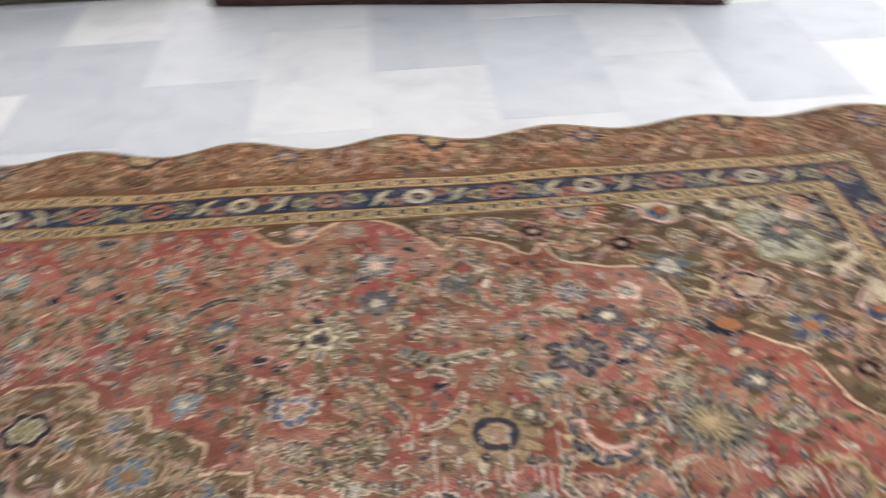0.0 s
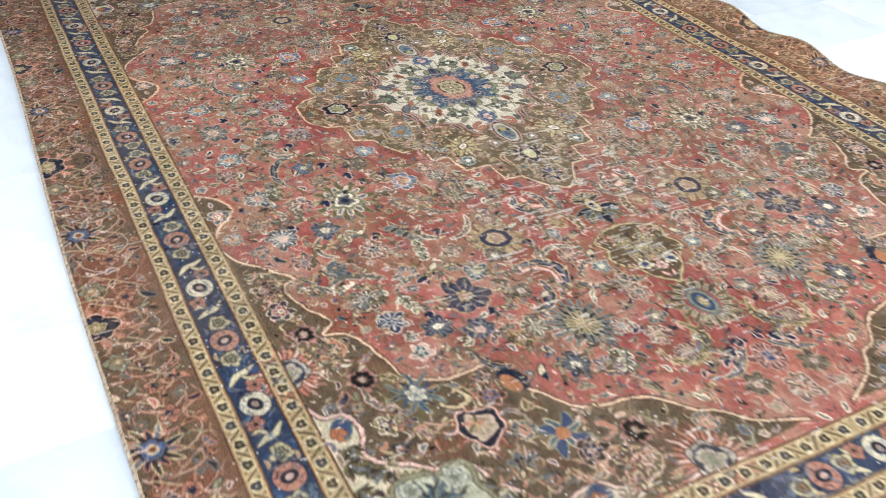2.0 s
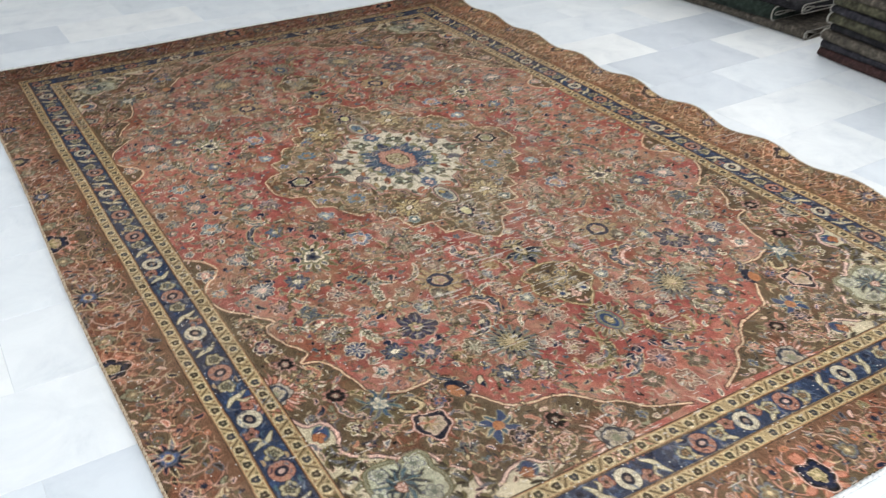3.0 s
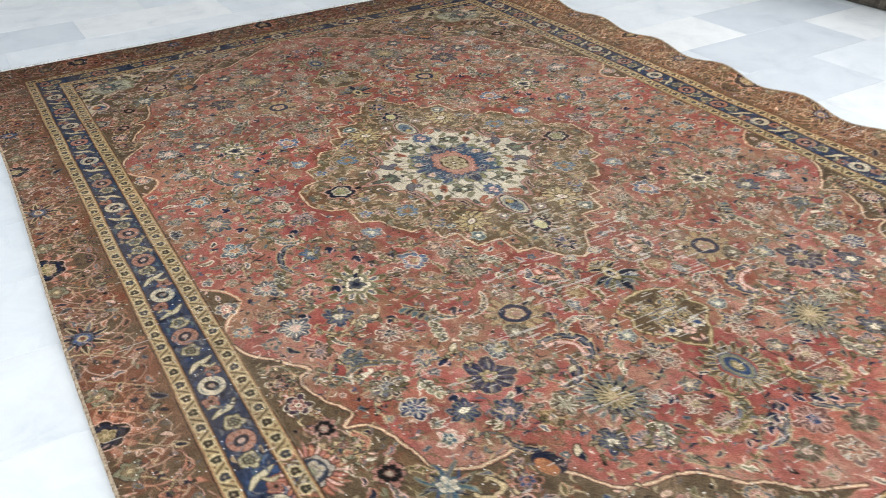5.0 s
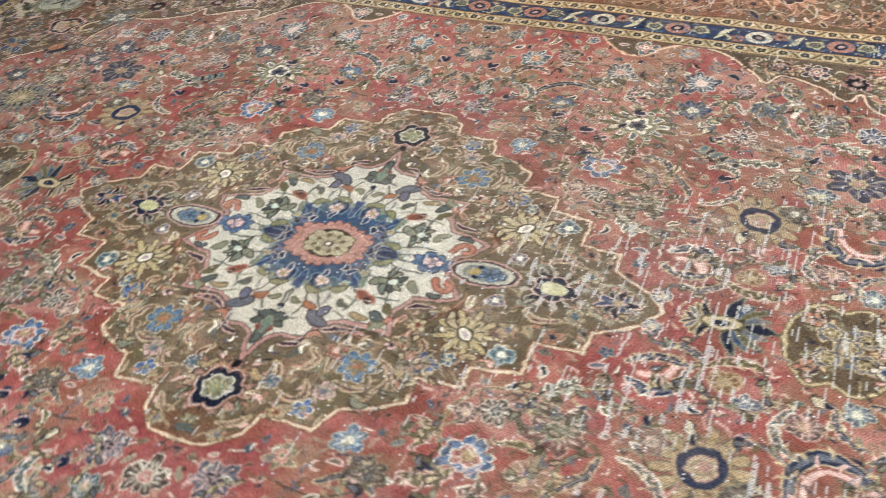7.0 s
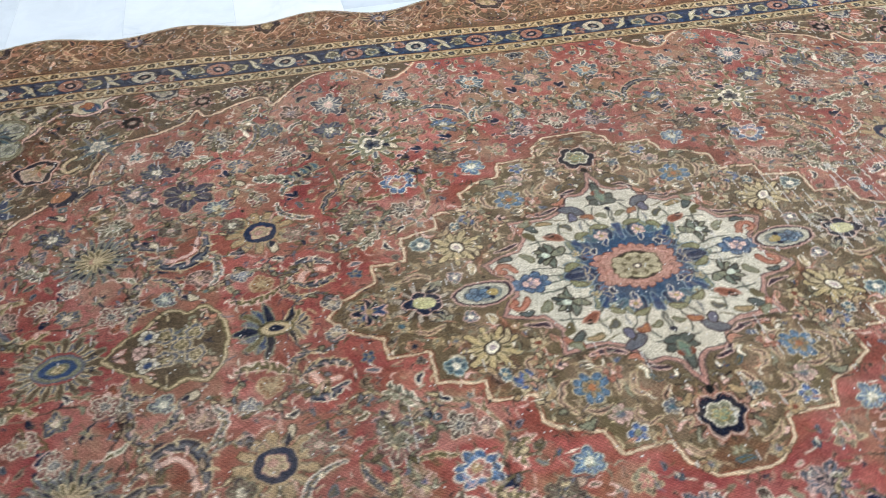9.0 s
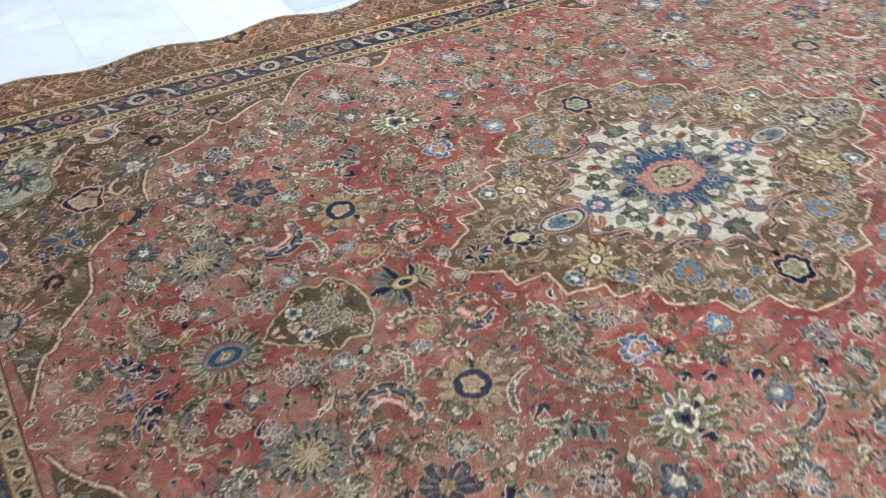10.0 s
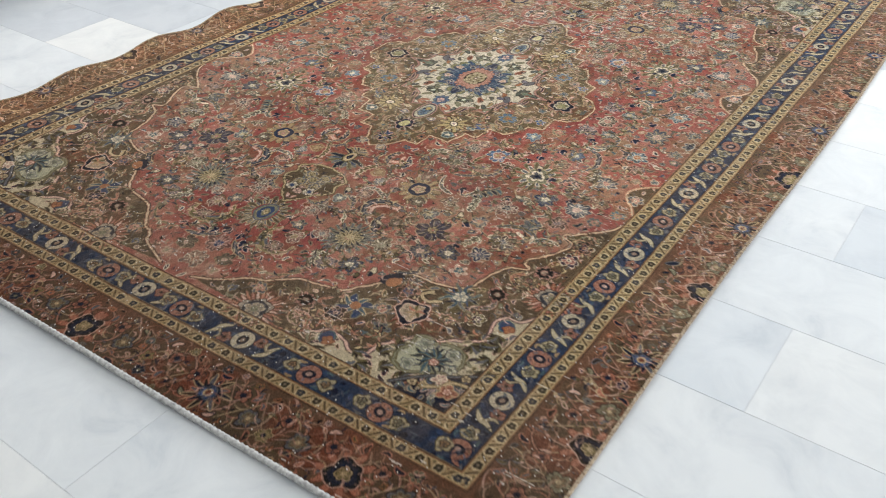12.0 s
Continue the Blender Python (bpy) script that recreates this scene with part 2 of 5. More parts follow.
def ring_flower(u, v, r, band, core, halo, n=12, squash=1.0, tilt=0.0, outer=1.75):
    """A dark ring with a pale heart inside a sunburst of petals."""
    keep(u, v, r * 1.15)
    spikes(u, v, r * 1.05, r * outer, n, halo, OLIVE, 0.2, squash, tilt, 0.62)
    disc(u, v, r * 1.12, halo, squash, tilt)
    disc(u, v, r, band, squash, tilt)
    petals(u, v, r * 0.58, 7, core, (0.33, 0.16, 0.12), 0.16, 0.1, squash, tilt, 0.0022)
    disc(u + r * 0.08, v - r * 0.1, r * 0.24, (0.33, 0.17, 0.12), squash, tilt)


def curve(points, n=10):
    p = np.array([points[0]] + list(points) + [points[-1]], float)
    out = []
    for i in range(1, len(p) - 2):
        for t in np.linspace(0, 1, n, endpoint=False):
            a, b, c, d = p[i - 1], p[i], p[i + 1], p[i + 2]
            out.append(0.5 * ((2 * b) + (c - a) * t + (2 * a - 5 * b + 4 * c - d) * t * t + (3 * b - a - 3 * c + d) * t ** 3))
    out.append(p[-2])
    return np.array(out)


def stroke(points, width, col, edge=None, taper=False, smooth=True, rim=0.003, busy=True, alpha=1.0):
    """A line of even width, or a leaf that swells and tapers, along a curve."""
    p = curve(points) if smooth else np.array(points, float)
    lo, hi = p.min(0) - width - 0.01, p.max(0) + width + 0.01
    mid, r = (lo + hi) / 2, (hi - lo).max() / 2
    win = window(mid[0], mid[1], r)
    x, y = UU[win], VV[win]
    best = np.full(x.shape, 1.0)
    total = len(p) - 1
    for i in range(total):
        (ax, ay), (bx, by) = p[i], p[i + 1]
        dx, dy = bx - ax, by - ay
        t = np.clip(((x - ax) * dx + (y - ay) * dy) / max(1e-12, dx * dx + dy * dy), 0, 1)
        d = np.hypot(x - ax - t * dx, y - ay - t * dy)
        w = width * (math.sin(math.pi * min(1.0, (i + 0.5) / total * 0.9 + 0.08)) if taper else 1.0)
        best = np.minimum(best, d - w)
    if edge is not None:
        paint(win, soft(best - rim), edge, alpha, busy)
    paint(win, soft(best), col, alpha, busy)


def leaf(u, v, length, turn, bend, width, col, edge=None):
    c, s = math.cos(turn), math.sin(turn)
    pts = [(u, v), (u + length * 0.5 * c - bend * s, v + length * 0.5 * s + bend * c), (u + length * c, v + length * s)]
    stroke(pts, width, col, edge, taper=True)


def inside(points, x, y):
    hit = np.zeros(np.shape(x), bool)
    j = len(points) - 1
    for i in range(len(points)):
        (ax, ay), (bx, by) = points[i], points[j]
        if ay != by:
            hit ^= ((ay > y) != (by > y)) & (x < (bx - ax) * (y - ay) / (by - ay) + ax)
        j = i
    return hit


def region(points, col):
    m = inside(points, UU, VV)
    ART[m] = col
    return m


# bands, measured from the centre lines of the rug
BAND_U, BAND_V = (1.472, 1.520, 1.590, 1.632), (0.903, 0.952, 1.025, 1.068)


def within(k):
    return (UU < BAND_U[k]) & (VV < BAND_V[k])


FIELD = within(0)
ART[:] = (0.165, 0.078, 0.040)
ART[within(3)] = (0.315, 0.225, 0.108)
ART[within(2)] = (0.034, 0.053, 0.100)
ART[within(1)] = (0.275, 0.195, 0.095)
ART[FIELD] = RED

# the brown spandrels at the corners, the side lobes, the central medallion and its ivory heart
SPANDREL = curve([(0.53, 0.905), (0.58, 0.885), (0.64, 0.83), (0.685, 0.787), (0.70, 0.82), (0.735, 0.822), (0.79, 0.80), (0.85, 0.765), (0.875, 0.795),
                  (0.905, 0.745), (0.985, 0.714), (1.05, 0.695), (1.088, 0.62), (1.10, 0.535), (1.165, 0.505), (1.215, 0.468), (1.262, 0.425),
                  (1.282, 0.33), (1.30, 0.29), (1.35, 0.235), (1.37, 0.19), (1.41, 0.15), (1.45, 0.06)], 6)
LOBE = curve([(0.285, 0.90), (0.315, 0.862), (0.36, 0.832), (0.405, 0.845), (0.435, 0.88), (0.475, 0.905)], 6)
STAR = [(0.622, 0.0), (0.594, 0.040), (0.524, 0.080), (0.522, 0.128), (0.448, 0.130), (0.448, 0.204), (0.371, 0.220), (0.369, 0.263), (0.292, 0.266), (0.294, 0.322),
        (0.258, 0.348), (0.204, 0.366), (0.186, 0.418), (0.100, 0.416), (0.092, 0.456), (0.054, 0.493), (0.0, 0.497)]
HEART = [(0.246, 0.0), (0.250, 0.026), (0.268, 0.040), (0.292, 0.077), (0.262, 0.090), (0.216, 0.098), (0.191, 0.140), (0.209, 0.193), (0.164, 0.189), (0.124, 0.190),
         (0.089, 0.211), (0.077, 0.250), (0.036, 0.252), (0.017, 0.268), (0.0, 0.322)]
brown = inside([*SPANDREL, (1.5, 1.0), (0.5, 1.0)], UU, VV) | inside([*LOBE, (0.4, 1.0)], UU, VV)
medal = inside([*STAR, (0.0, 0.0)], UU, VV)
ivory = inside([*HEART, (0.0, 0.0)], UU, VV)
ART[brown & FIELD] = BROWN
ART[medal] = (0.140, 0.096, 0.046)
ART[ivory] = IVORY
INFIELD = FIELD & ~brown & ~medal
INSPAN, INMEDAL = FIELD & brown, medal & ~ivory

# the red ground drifts between brick, rose and tan wool
for i in range(460):
    u, v, r = rng.uniform(0, 1.46), rng.uniform(0, 0.9), rng.uniform(0.010, 0.065) if i % 3 else rng.uniform(0.05, 0.09)
    win, rr, th = polar(u, v, r * 1.5, rng.uniform(0, 6), rng.uniform(0.5, 1.0), rng.uniform(0, 3))
    blot = soft((rr - r * (1 + 0.3 * np.sin(3 * th))) / 9) * INFIELD[win]
    paint(win, blot, (ROSE, (0.255, 0.050, 0.040), SALMON, (0.33, 0.185, 0.115), RED, (0.235, 0.135, 0.070), (0.240, 0.045, 0.042), RUST, (0.20, 0.120, 0.060), RED)[i % 10], 0.52, False)
for i in range(320):
    u, v, r = rng.uniform(0, 1.46), rng.uniform(0, 0.9), rng.uniform(0.010, 0.045)
    win, rr, th = polar(u, v, r * 1.5, rng.uniform(0, 6), rng.uniform(0.5, 1.0), rng.uniform(0, 3))
    blot = soft((rr - r * (1 + 0.3 * np.sin(3 * th))) / 10) * (INSPAN | INMEDAL)[win]
    paint(win, blot, (UMBER, OLIVE, RUST, (0.20, 0.135, 0.065), BROWN, (0.235, 0.145, 0.085))[i % 6], 0.45, False)

# thin dark stems that wander through the red field in long scrolls
for i in range(46):
    u, v, a = rng.uniform(0.1, 1.35), rng.uniform(0.05, 0.85), rng.uniform(0, 6.28)
    turn, pts = rng.choice([-1, 1]) * rng.uniform(0.22, 0.42), []
    for k in range(9):
        pts.append((u, v))
        u, v, a = u + 0.034 * math.cos(a), v + 0.034 * math.sin(a), a + turn
    if all(0 < p[0] < 1.42 and 0 < p[1] < 0.88 and INFIELD[int(p[1] / PX), int(p[0] / PX)] for p in pts):
        stroke(pts, 0.0024, (BROWN, OLIVE, UMBER)[i % 3], STRAW if i % 4 == 0 else None, busy=False, alpha=0.85, rim=0.0016)
        for k in range(1, 8):
            leaf(*pts[k], 0.020, math.atan2(pts[k + 1][1] - pts[k][1], pts[k + 1][0] - pts[k][0]) + (0.8 if k % 2 else -0.8), 0.003, 0.0036, (OLIVE, SLATE, NAVY, SAGE)[(i + k) % 4], CREAM if k % 3 == 0 else None)


def filigree(where, count, cols, length, width, alpha):
    """Fine curling stems, tendrils and half-worn leaf tips that cover ground and blossoms alike."""
    ys, xs = np.nonzero(where)
    for i in rng.integers(0, len(ys), count):
        u, v = xs[i] * PX, ys[i] * PX
        a, l, bend = rng.uniform(0, 6.28), rng.uniform(*length), rng.uniform(-2.4, 2.4)
        pts = [(u, v)]
        for k in range(3):
            a += bend / 3
            pts.append((pts[-1][0] + l / 3 * math.cos(a), pts[-1][1] + l / 3 * math.sin(a)))
        w = np.array(pts)
        if KEEP[ys[i], xs[i]] or (w < 0).any() or not where[min(NV - 1, int(w[-1][1] / PX)), min(NU - 1, int(w[-1][0] / PX))]:
            continue
        stroke(curve(pts, 3), rng.uniform(*width), cols[int(rng.integers(len(cols)))], taper=True, smooth=False, busy=False, alpha=rng.uniform(*alpha))


def sprigs(where, count, cols, length, width, over=False):
    """Small outlined leaves and petals, pale on dark and dark on pale, with a vein."""
    ys, xs = np.nonzero(where)
    for i in rng.integers(0, len(ys), count):
        u, v = xs[i] * PX, ys[i] * PX
        a, l, w = rng.uniform(0, 6.28), rng.uniform(*length), rng.uniform(*width)
        e = (u + l * math.cos(a), v + l * math.sin(a))
        if (KEEP[ys[i], xs[i]] and not over) or min(e) < 0 or not where[min(NV - 1, int(e[1] / PX)), min(NU - 1, int(e[0] / PX))]:
            continue
        bend = rng.uniform(-0.4, 0.4) * l
        m = ((u + e[0]) / 2 - bend * math.sin(a), (v + e[1]) / 2 + bend * math.cos(a))
        col = cols[int(rng.integers(len(cols)))]
        pale = sum(col) > 0.4
        stroke(curve([(u, v), m, e], 3), w, col, (UMBER, OLIVE, RUST, BROWN)[i % 4] if pale else (STRAW, PINK, SAGE, CREAM)[i % 4], taper=True, smooth=False, rim=0.0018, busy=False)


sprigs(INSPAN, 90, [CREAM, PINK, SAGE, SALMON, STRAW, SLATE, NAVY], (0.014, 0.030), (0.0024, 0.0044))
sprigs(INMEDAL, 70, [STRAW, GOLD, SAGE, CREAM, SALMON, PINK], (0.014, 0.028), (0.0024, 0.0044))

# outlines
LINE = (0.44, 0.325, 0.195)
stroke(SPANDREL, 0.0040, SALMON, smooth=False, rim=0.0025, edge=UMBER)
stroke(SPANDREL, 0.0024, LINE, smooth=False)
stroke(LOBE, 0.0026, LINE, SALMON, smooth=False)
stroke(STAR, 0.0029, LINE, RUST, smooth=False)


# -- the heart of the medallion --
def medallion_heart():
    stroke(HEART, 0.0038, (0.33, 0.165, 0.12), PLUM, smooth=False, rim=0.0020)
    # the wreath: blue lobes within an olive rim
    rim = [(0.154, 0.0), (0.118, 0.022), (0.100, 0.046), (0.112, 0.098), (0.072, 0.098), (0.044, 0.136), (0.020, 0.112), (0.0, 0.124)]
    region([*rim, (0.0, 0.0)], (0.048, 0.088, 0.145))
    stroke(rim, 0.0040, (0.20, 0.19, 0.10), TEAL, smooth=False, rim=0.0020)
    for u, v, l, a, w, c in ((0.084, 0.004, 0.062, -0.05, 0.0105, (0.030, 0.045, 0.095)), (0.074, 0.066, 0.044, 0.85, 0.0110, BLUE), (0.092, 0.038, 0.030, 0.9, 0.0070, NAVY), (0.024, 0.092, 0.044, 1.05, 0.0100, (0.030, 0.045, 0.095)),
                             (0.056, 0.092, 0.034, 0.35, 0.0080, TEAL), (0.0, 0.086, 0.046, 1.45, 0.0085, BLUE), (0.098, 0.018, 0.040, 0.35, 0.0060, SAGE)):
        leaf(u, v, l, a, 0.006, w, c, (0.15, 0.19, 0.20))
        leaf(u + 0.2 * l * math.cos(a), v + 0.2 * l * math.sin(a), l * 0.6, a + 0.2, 0.004, w * 0.30, SLATE, None)
    for u, v, r, c in ((0.040, 0.104, 0.0150, PINK), (0.104, 0.062, 0.0100, STRAW), (0.082, 0.100, 0.0090, MINT)):
        petals(u, v, r, 5, c, TEAL, 0.38, 4 * u)
        disc(u, v, r * 0.32, MUSTARD)
    for u, v, l, a in ((0.112, 0.030, 0.030, -0.5), (0.020, 0.126, 0.032, 0.2), (0.068, 0.120, 0.026, -0.6)):
        leaf(u, v, l, a, 0.004, 0.0058, (0.20, 0.185, 0.085), OLIVE)
    # the rosy ring of tongues and its tan rosette
    petals(0, 0, 0.0765, 22, (0.36, 0.165, 0.115), RUST, 0.16, 0.0, 0.92)
    petals(0, 0, 0.0640, 22, (0.40, 0.19, 0.135), RUST, 0.12, 0.14, 0.92, 0, 0.0016)
    disc(0, 0, 0.0500, UMBER, 0.88)
    petals(0, 0, 0.0455, 10, (0.34, 0.28, 0.155), OLIVE, 0.16, 0.1, 0.88)
    for k in range(8):
        a = math.radians(45 * k + 22)
        disc(0.028 * math.cos(a), 0.025 * math.sin(a), 0.0062, OLIVE, 0.7, a)
    disc(0, 0, 0.0105, PLUM, 0.8)
    disc(0, 0, 0.0062, CREAM, 0.8)
    # thin dark stems on the ivory ground
    for pts in ([(0.0, 0.138), (0.004, 0.165), (0.0, 0.195)], [(0.052, 0.140), (0.060, 0.160), (0.074, 0.176)], [(0.030, 0.140), (0.040, 0.170), (0.030, 0.200)], [(0.104, 0.100), (0.118, 0.130), (0.110, 0.165)],
                [(0.112, 0.064), (0.134, 0.070), (0.150, 0.060)], [(0.148, 0.006), (0.175, 0.010), (0.196, 0.0)], [(0.140, 0.024), (0.170, 0.034), (0.205, 0.036)], [(0.165, 0.100), (0.170, 0.125), (0.176, 0.145)], [(0.110, 0.110), (0.150, 0.118), (0.190, 0.112)]):
        stroke(pts, 0.0020, (0.10, 0.10, 0.075), None)
    # the pointed leaf at the tip
    for a, l in ((1.57, 0.072), (0.75, 0.036), (0.15, 0.026)):
        leaf(0.0, 0.212, l, a, 0.0, 0.0095, (0.095, 0.105, 0.082), UMBER)
    leaf(0.0, 0.218, 0.036, 1.57, 0.0, 0.0085, (0.135, 0.185, 0.120), SAGE)
    disc(0.010, 0.246, 0.0070, RUST)
    disc(0.0, 0.186, 0.0075, NAVY)
    # leaves, buds and curls
    for u, v, l, a, w, c, e in ((0.058, 0.186, 0.046, 0.55, 0.0115, SLATE, PLUM), (0.082, 0.166, 0.024, 1.7, 0.0080, (0.13, 0.12, 0.16), UMBER), (0.040, 0.166, 0.020, 0.3, 0.0060, ORANGE, RUST),
                                (0.162, 0.152, 0.034, 0.75, 0.0080, (0.085, 0.100, 0.085), UMBER), (0.118, 0.112, 0.034, 0.5, 0.0085, RUST, SALMON), (0.134, 0.126, 0.014, 0.4, 0.0060, BLACK, None),
                                (0.126, 0.168, 0.030, 0.15, 0.0055, GOLD, OLIVE), (0.196, 0.060, 0.030, 0.9, 0.0070, SAGE, OLIVE),
                                (0.236, 0.080, 0.024, -0.1, 0.0055, (0.10, 0.115, 0.10), UMBER), (0.014, 0.160, 0.020, 0.6, 0.0040, SAGE, OLIVE)):
        leaf(u, v, l, a, 0.004, w, c, e)
    # sage palmette and blue flower
    for k in range(7):
        leaf(0.152, 0.070, 0.036 - 0.006 * (k % 2), -1.5 + 0.5 * k, 0.003, 0.0056, ((0.14, 0.15, 0.105), SAGE, (0.075, 0.085, 0.070))[k % 3], UMBER)
    leaf(0.150, 0.070, 0.030, 2.6, 0.003, 0.0080, SAGE, UMBER)
    disc(0.163, 0.070, 0.0080, MINT)
    petals(0.213, 0.0, 0.034, 7, (0.100, 0.145, 0.205), NAVY, 0.36, 0.2, 0.9)
    petals(0.213, 0.0, 0.015, 5, PINK, BLUE, 0.3, 0.2)
    stroke([(0.236, 0.042), (0.246, 0.060), (0.262, 0.064), (0.268, 0.052), (0.258, 0.044)], 0.0046, SALMON, RUST)
    stroke([(0.196, 0.160), (0.186, 0.176), (0.170, 0.182)], 0.0042, SALMON, RUST)
    for u, v, l, a, w, c in ((0.190, 0.176, 0.026, 2.4, 0.0055, SAGE), (0.176, 0.128, 0.026, 0.9, 0.0060, OLIVE), (0.092, 0.140, 0.022, 0.7, 0.0050, (0.10, 0.10, 0.085))):
        leaf(u, v, l, a, 0.005, w, c, OLIVE)
    wreath = inside([*rim, (0.0, 0.0)], UU, VV) & (np.hypot(UU, VV / 0.92) > 0.082)
    sprigs(wreath, 10, [SAGE, BLUE, TEAL, PINK, (0.030, 0.045, 0.095), BLUE, (0.085, 0.13, 0.20)], (0.012, 0.028), (0.0028, 0.0048), True)
    lace = ivory & (np.hypot(UU, VV) > 0.14)
    filigree(lace, 14, [OLIVE, (0.10, 0.10, 0.08), SAGE, SLATE, (0.30, 0.16, 0.11), (0.14, 0.13, 0.10)], (0.014, 0.040), (0.0016, 0.0028), (0.75, 1.0))
    # dark plum leaves that lie along the outline
    for pts in ([(0.100, 0.220), (0.130, 0.207), (0.165, 0.208)], [(0.212, 0.125), (0.230, 0.114), (0.262, 0.110)], [(0.044, 0.272), (0.070, 0.262), (0.084, 0.244)]):
        stroke(pts, 0.0044, PLUM, PINK, taper=True, rim=0.0024)


medallion_heart()


# -- brown zone of the medallion: palmettes on the axes, sprays between --
def medallion_ground():
    for u, v, r in ((0.312, 0.0, 0.06), (0.435, 0.0, 0.045), (0.0, 0.388, 0.05), (0.338, 0.150, 0.045), (0.549, 0.0, 0.03), (0.190, 0.275, 0.036)):
        keep(u, v, r)
    # lozenge beyond the ivory, on the long axis
    for r, c, q in ((0.064, (0.36, 0.20, 0.15), 0.58), (0.059, PLUM, 0.56), (0.053, (0.33, 0.29, 0.20), 0.54)):
        disc(0.312, 0.0, r, c, q)
    disc(0.312, 0.0, 0.041, (0.16, 0.17, 0.145), 0.55)
    petals(0.322, 0.0, 0.026, 6, (0.13, 0.19, 0.24), NAVY, 0.35, 0.2, 0.7)
    disc(0.292, 0.0, 0.013, MUSTARD, 0.8)
    disc(0.298, 0.014, 0.006, NAVY)
    # eye with a pale heart in a ring of petals
    spikes(0.435, 0.0, 0.030, 0.062, 13, (0.30, 0.24, 0.17), UMBER, 0.1, 0.85)
    petals(0.435, 0.0, 0.039, 6, NAVY, PINK, 0.10, 0.3, 0.72)
    disc(0.435, 0.0, 0.024, (0.36, 0.32, 0.15), 0.7)
    # star blossom
    spikes(0.338, 0.150, 0.016, 0.058, 9, (0.36, 0.26, 0.115), UMBER, 0.3, 1, 0, 0.42)
    spikes(0.338, 0.150, 0.016, 0.036, 9, OLIVE, STRAW, 0.65, 1, 0, 0.3)
    disc(0.338, 0.150, 0.0205, UMBER, 0.7, 0.9)
    disc(0.338, 0.150, 0.0165, CREAM, 0.62, 0.9)
    disc(0.338, 0.150, 0.0085, (0.30, 0.22, 0.20), 0.6, 0.9)
    # navy spray at the point of the star
    for k in range(9):
        leaf(0.546, 0.0, 0.036 - 0.008 * (k % 2), math.radians(40 * k), 0.003, 0.0056, (NAVY, BLUE, NAVY)[k % 3], SAGE if k % 2 else PINK)
    disc(0.546, 0.0, 0.007, GOLD)
    # end palmette on the short axis: a dark six-sided ring with a green heart
    spikes(0.0, 0.388, 0.034, 0.064, 12, (0.30, 0.155, 0.105), UMBER, 0.4, 0.9)
    petals(0.0, 0.388, 0.047, 6, (0.38, 0.25, 0.18), RUST, 0.10, 0.0, 0.88)
    petals(0.0, 0.388, 0.043, 6, (0.018, 0.022, 0.042), None, 0.10, 0.0, 0.86)
    petals(0.0, 0.388, 0.026, 6, SAGE, CREAM, 0.14, 0.0, 0.84)
    petals(0.0, 0.388, 0.014, 5, (0.17, 0.20, 0.115), MUSTARD, 0.25, 0.2, 0.8)
    disc(0.0, 0.335, 0.0080, BLACK)
    # blue rosette in a frame of rosy scrolls
    petals(0.190, 0.275, 0.034, 8, (0.075, 0.115, 0.155), STRAW, 0.34, 0.2)
    petals(0.190, 0.275, 0.018, 6, GOLD, TEAL, 0.3, 0.4)
    disc(0.190, 0.275, 0.007, ORANGE)
    for pts in ([(0.236, 0.318), (0.250, 0.290), (0.240, 0.262), (0.222, 0.252)], [(0.148, 0.300), (0.142, 0.270), (0.152, 0.246), (0.172, 0.236)], [(0.168, 0.318), (0.196, 0.326), (0.222, 0.316)],
                [(0.262, 0.186), (0.280, 0.196), (0.282, 0.216), (0.268, 0.228), (0.254, 0.222)], [(0.104, 0.262), (0.118, 0.280), (0.116, 0.304), (0.098, 0.312)], [(0.098, 0.366), (0.128, 0.372), (0.138, 0.348), (0.126, 0.330)],
                [(0.060, 0.310), (0.078, 0.330), (0.070, 0.350)], [(0.042, 0.450), (0.070, 0.444), (0.084, 0.424)], [(0.410, 0.072), (0.440, 0.082), (0.470, 0.070)]):
        stroke(pts, 0.0058, (0.34, 0.20, 0.125), STRAW, taper=True, rim=0.0022)
        stroke(pts, 0.0020, UMBER, None, taper=True)
    for u, v, r, n, a, b, c in ((0.411, 0.176, 0.022, 5, (0.10, 0.15, 0.16), MINT, CREAM), (0.296, 0.236, 0.024, 6, BLUE, STRAW, GOLD), (0.142, 0.254, 0.018, 5, SALMON, UMBER, PINK), (0.164, 0.340, 0.020, 6, PINK, UMBER, SLATE),
                                (0.074, 0.352, 0.016, 5, SLATE, CREAM, TEAL), (0.150, 0.385, 0.018, 5, BLUE, CREAM, SAGE), (0.119, 0.405, 0.014, 5, GOLD, UMBER, RUST), (0.058, 0.470, 0.016, 5, GOLD, UMBER, SLATE)):
        petals(u, v, r, n, a, b, 0.36, 7 * u, 1.0, 0, 0.0022)
        disc(u, v, r * 0.36, c)
    for u, v, r, n, a, b, c in ((0.250, 0.160, 0.016, 5, STRAW, UMBER, RUST), (0.225, 0.215, 0.014, 5, PINK, UMBER, NAVY), (0.355, 0.060, 0.016, 5, SLATE, PINK, CREAM), (0.400, 0.118, 0.016, 6, GOLD, UMBER, SLATE),
                                (0.470, 0.110, 0.018, 6, SALMON, UMBER, NAVY), (0.488, 0.052, 0.018, 6, STRAW, UMBER, TEAL), (0.575, 0.020, 0.012, 5, SLATE, STRAW, RUST), (0.330, 0.215, 0.014, 5, TEAL, CREAM, STRAW)):
        petals(u, v, r, n, a, b, 0.36, 7 * u, 1.0, 0, 0.0022)
        disc(u, v, r * 0.36, c)
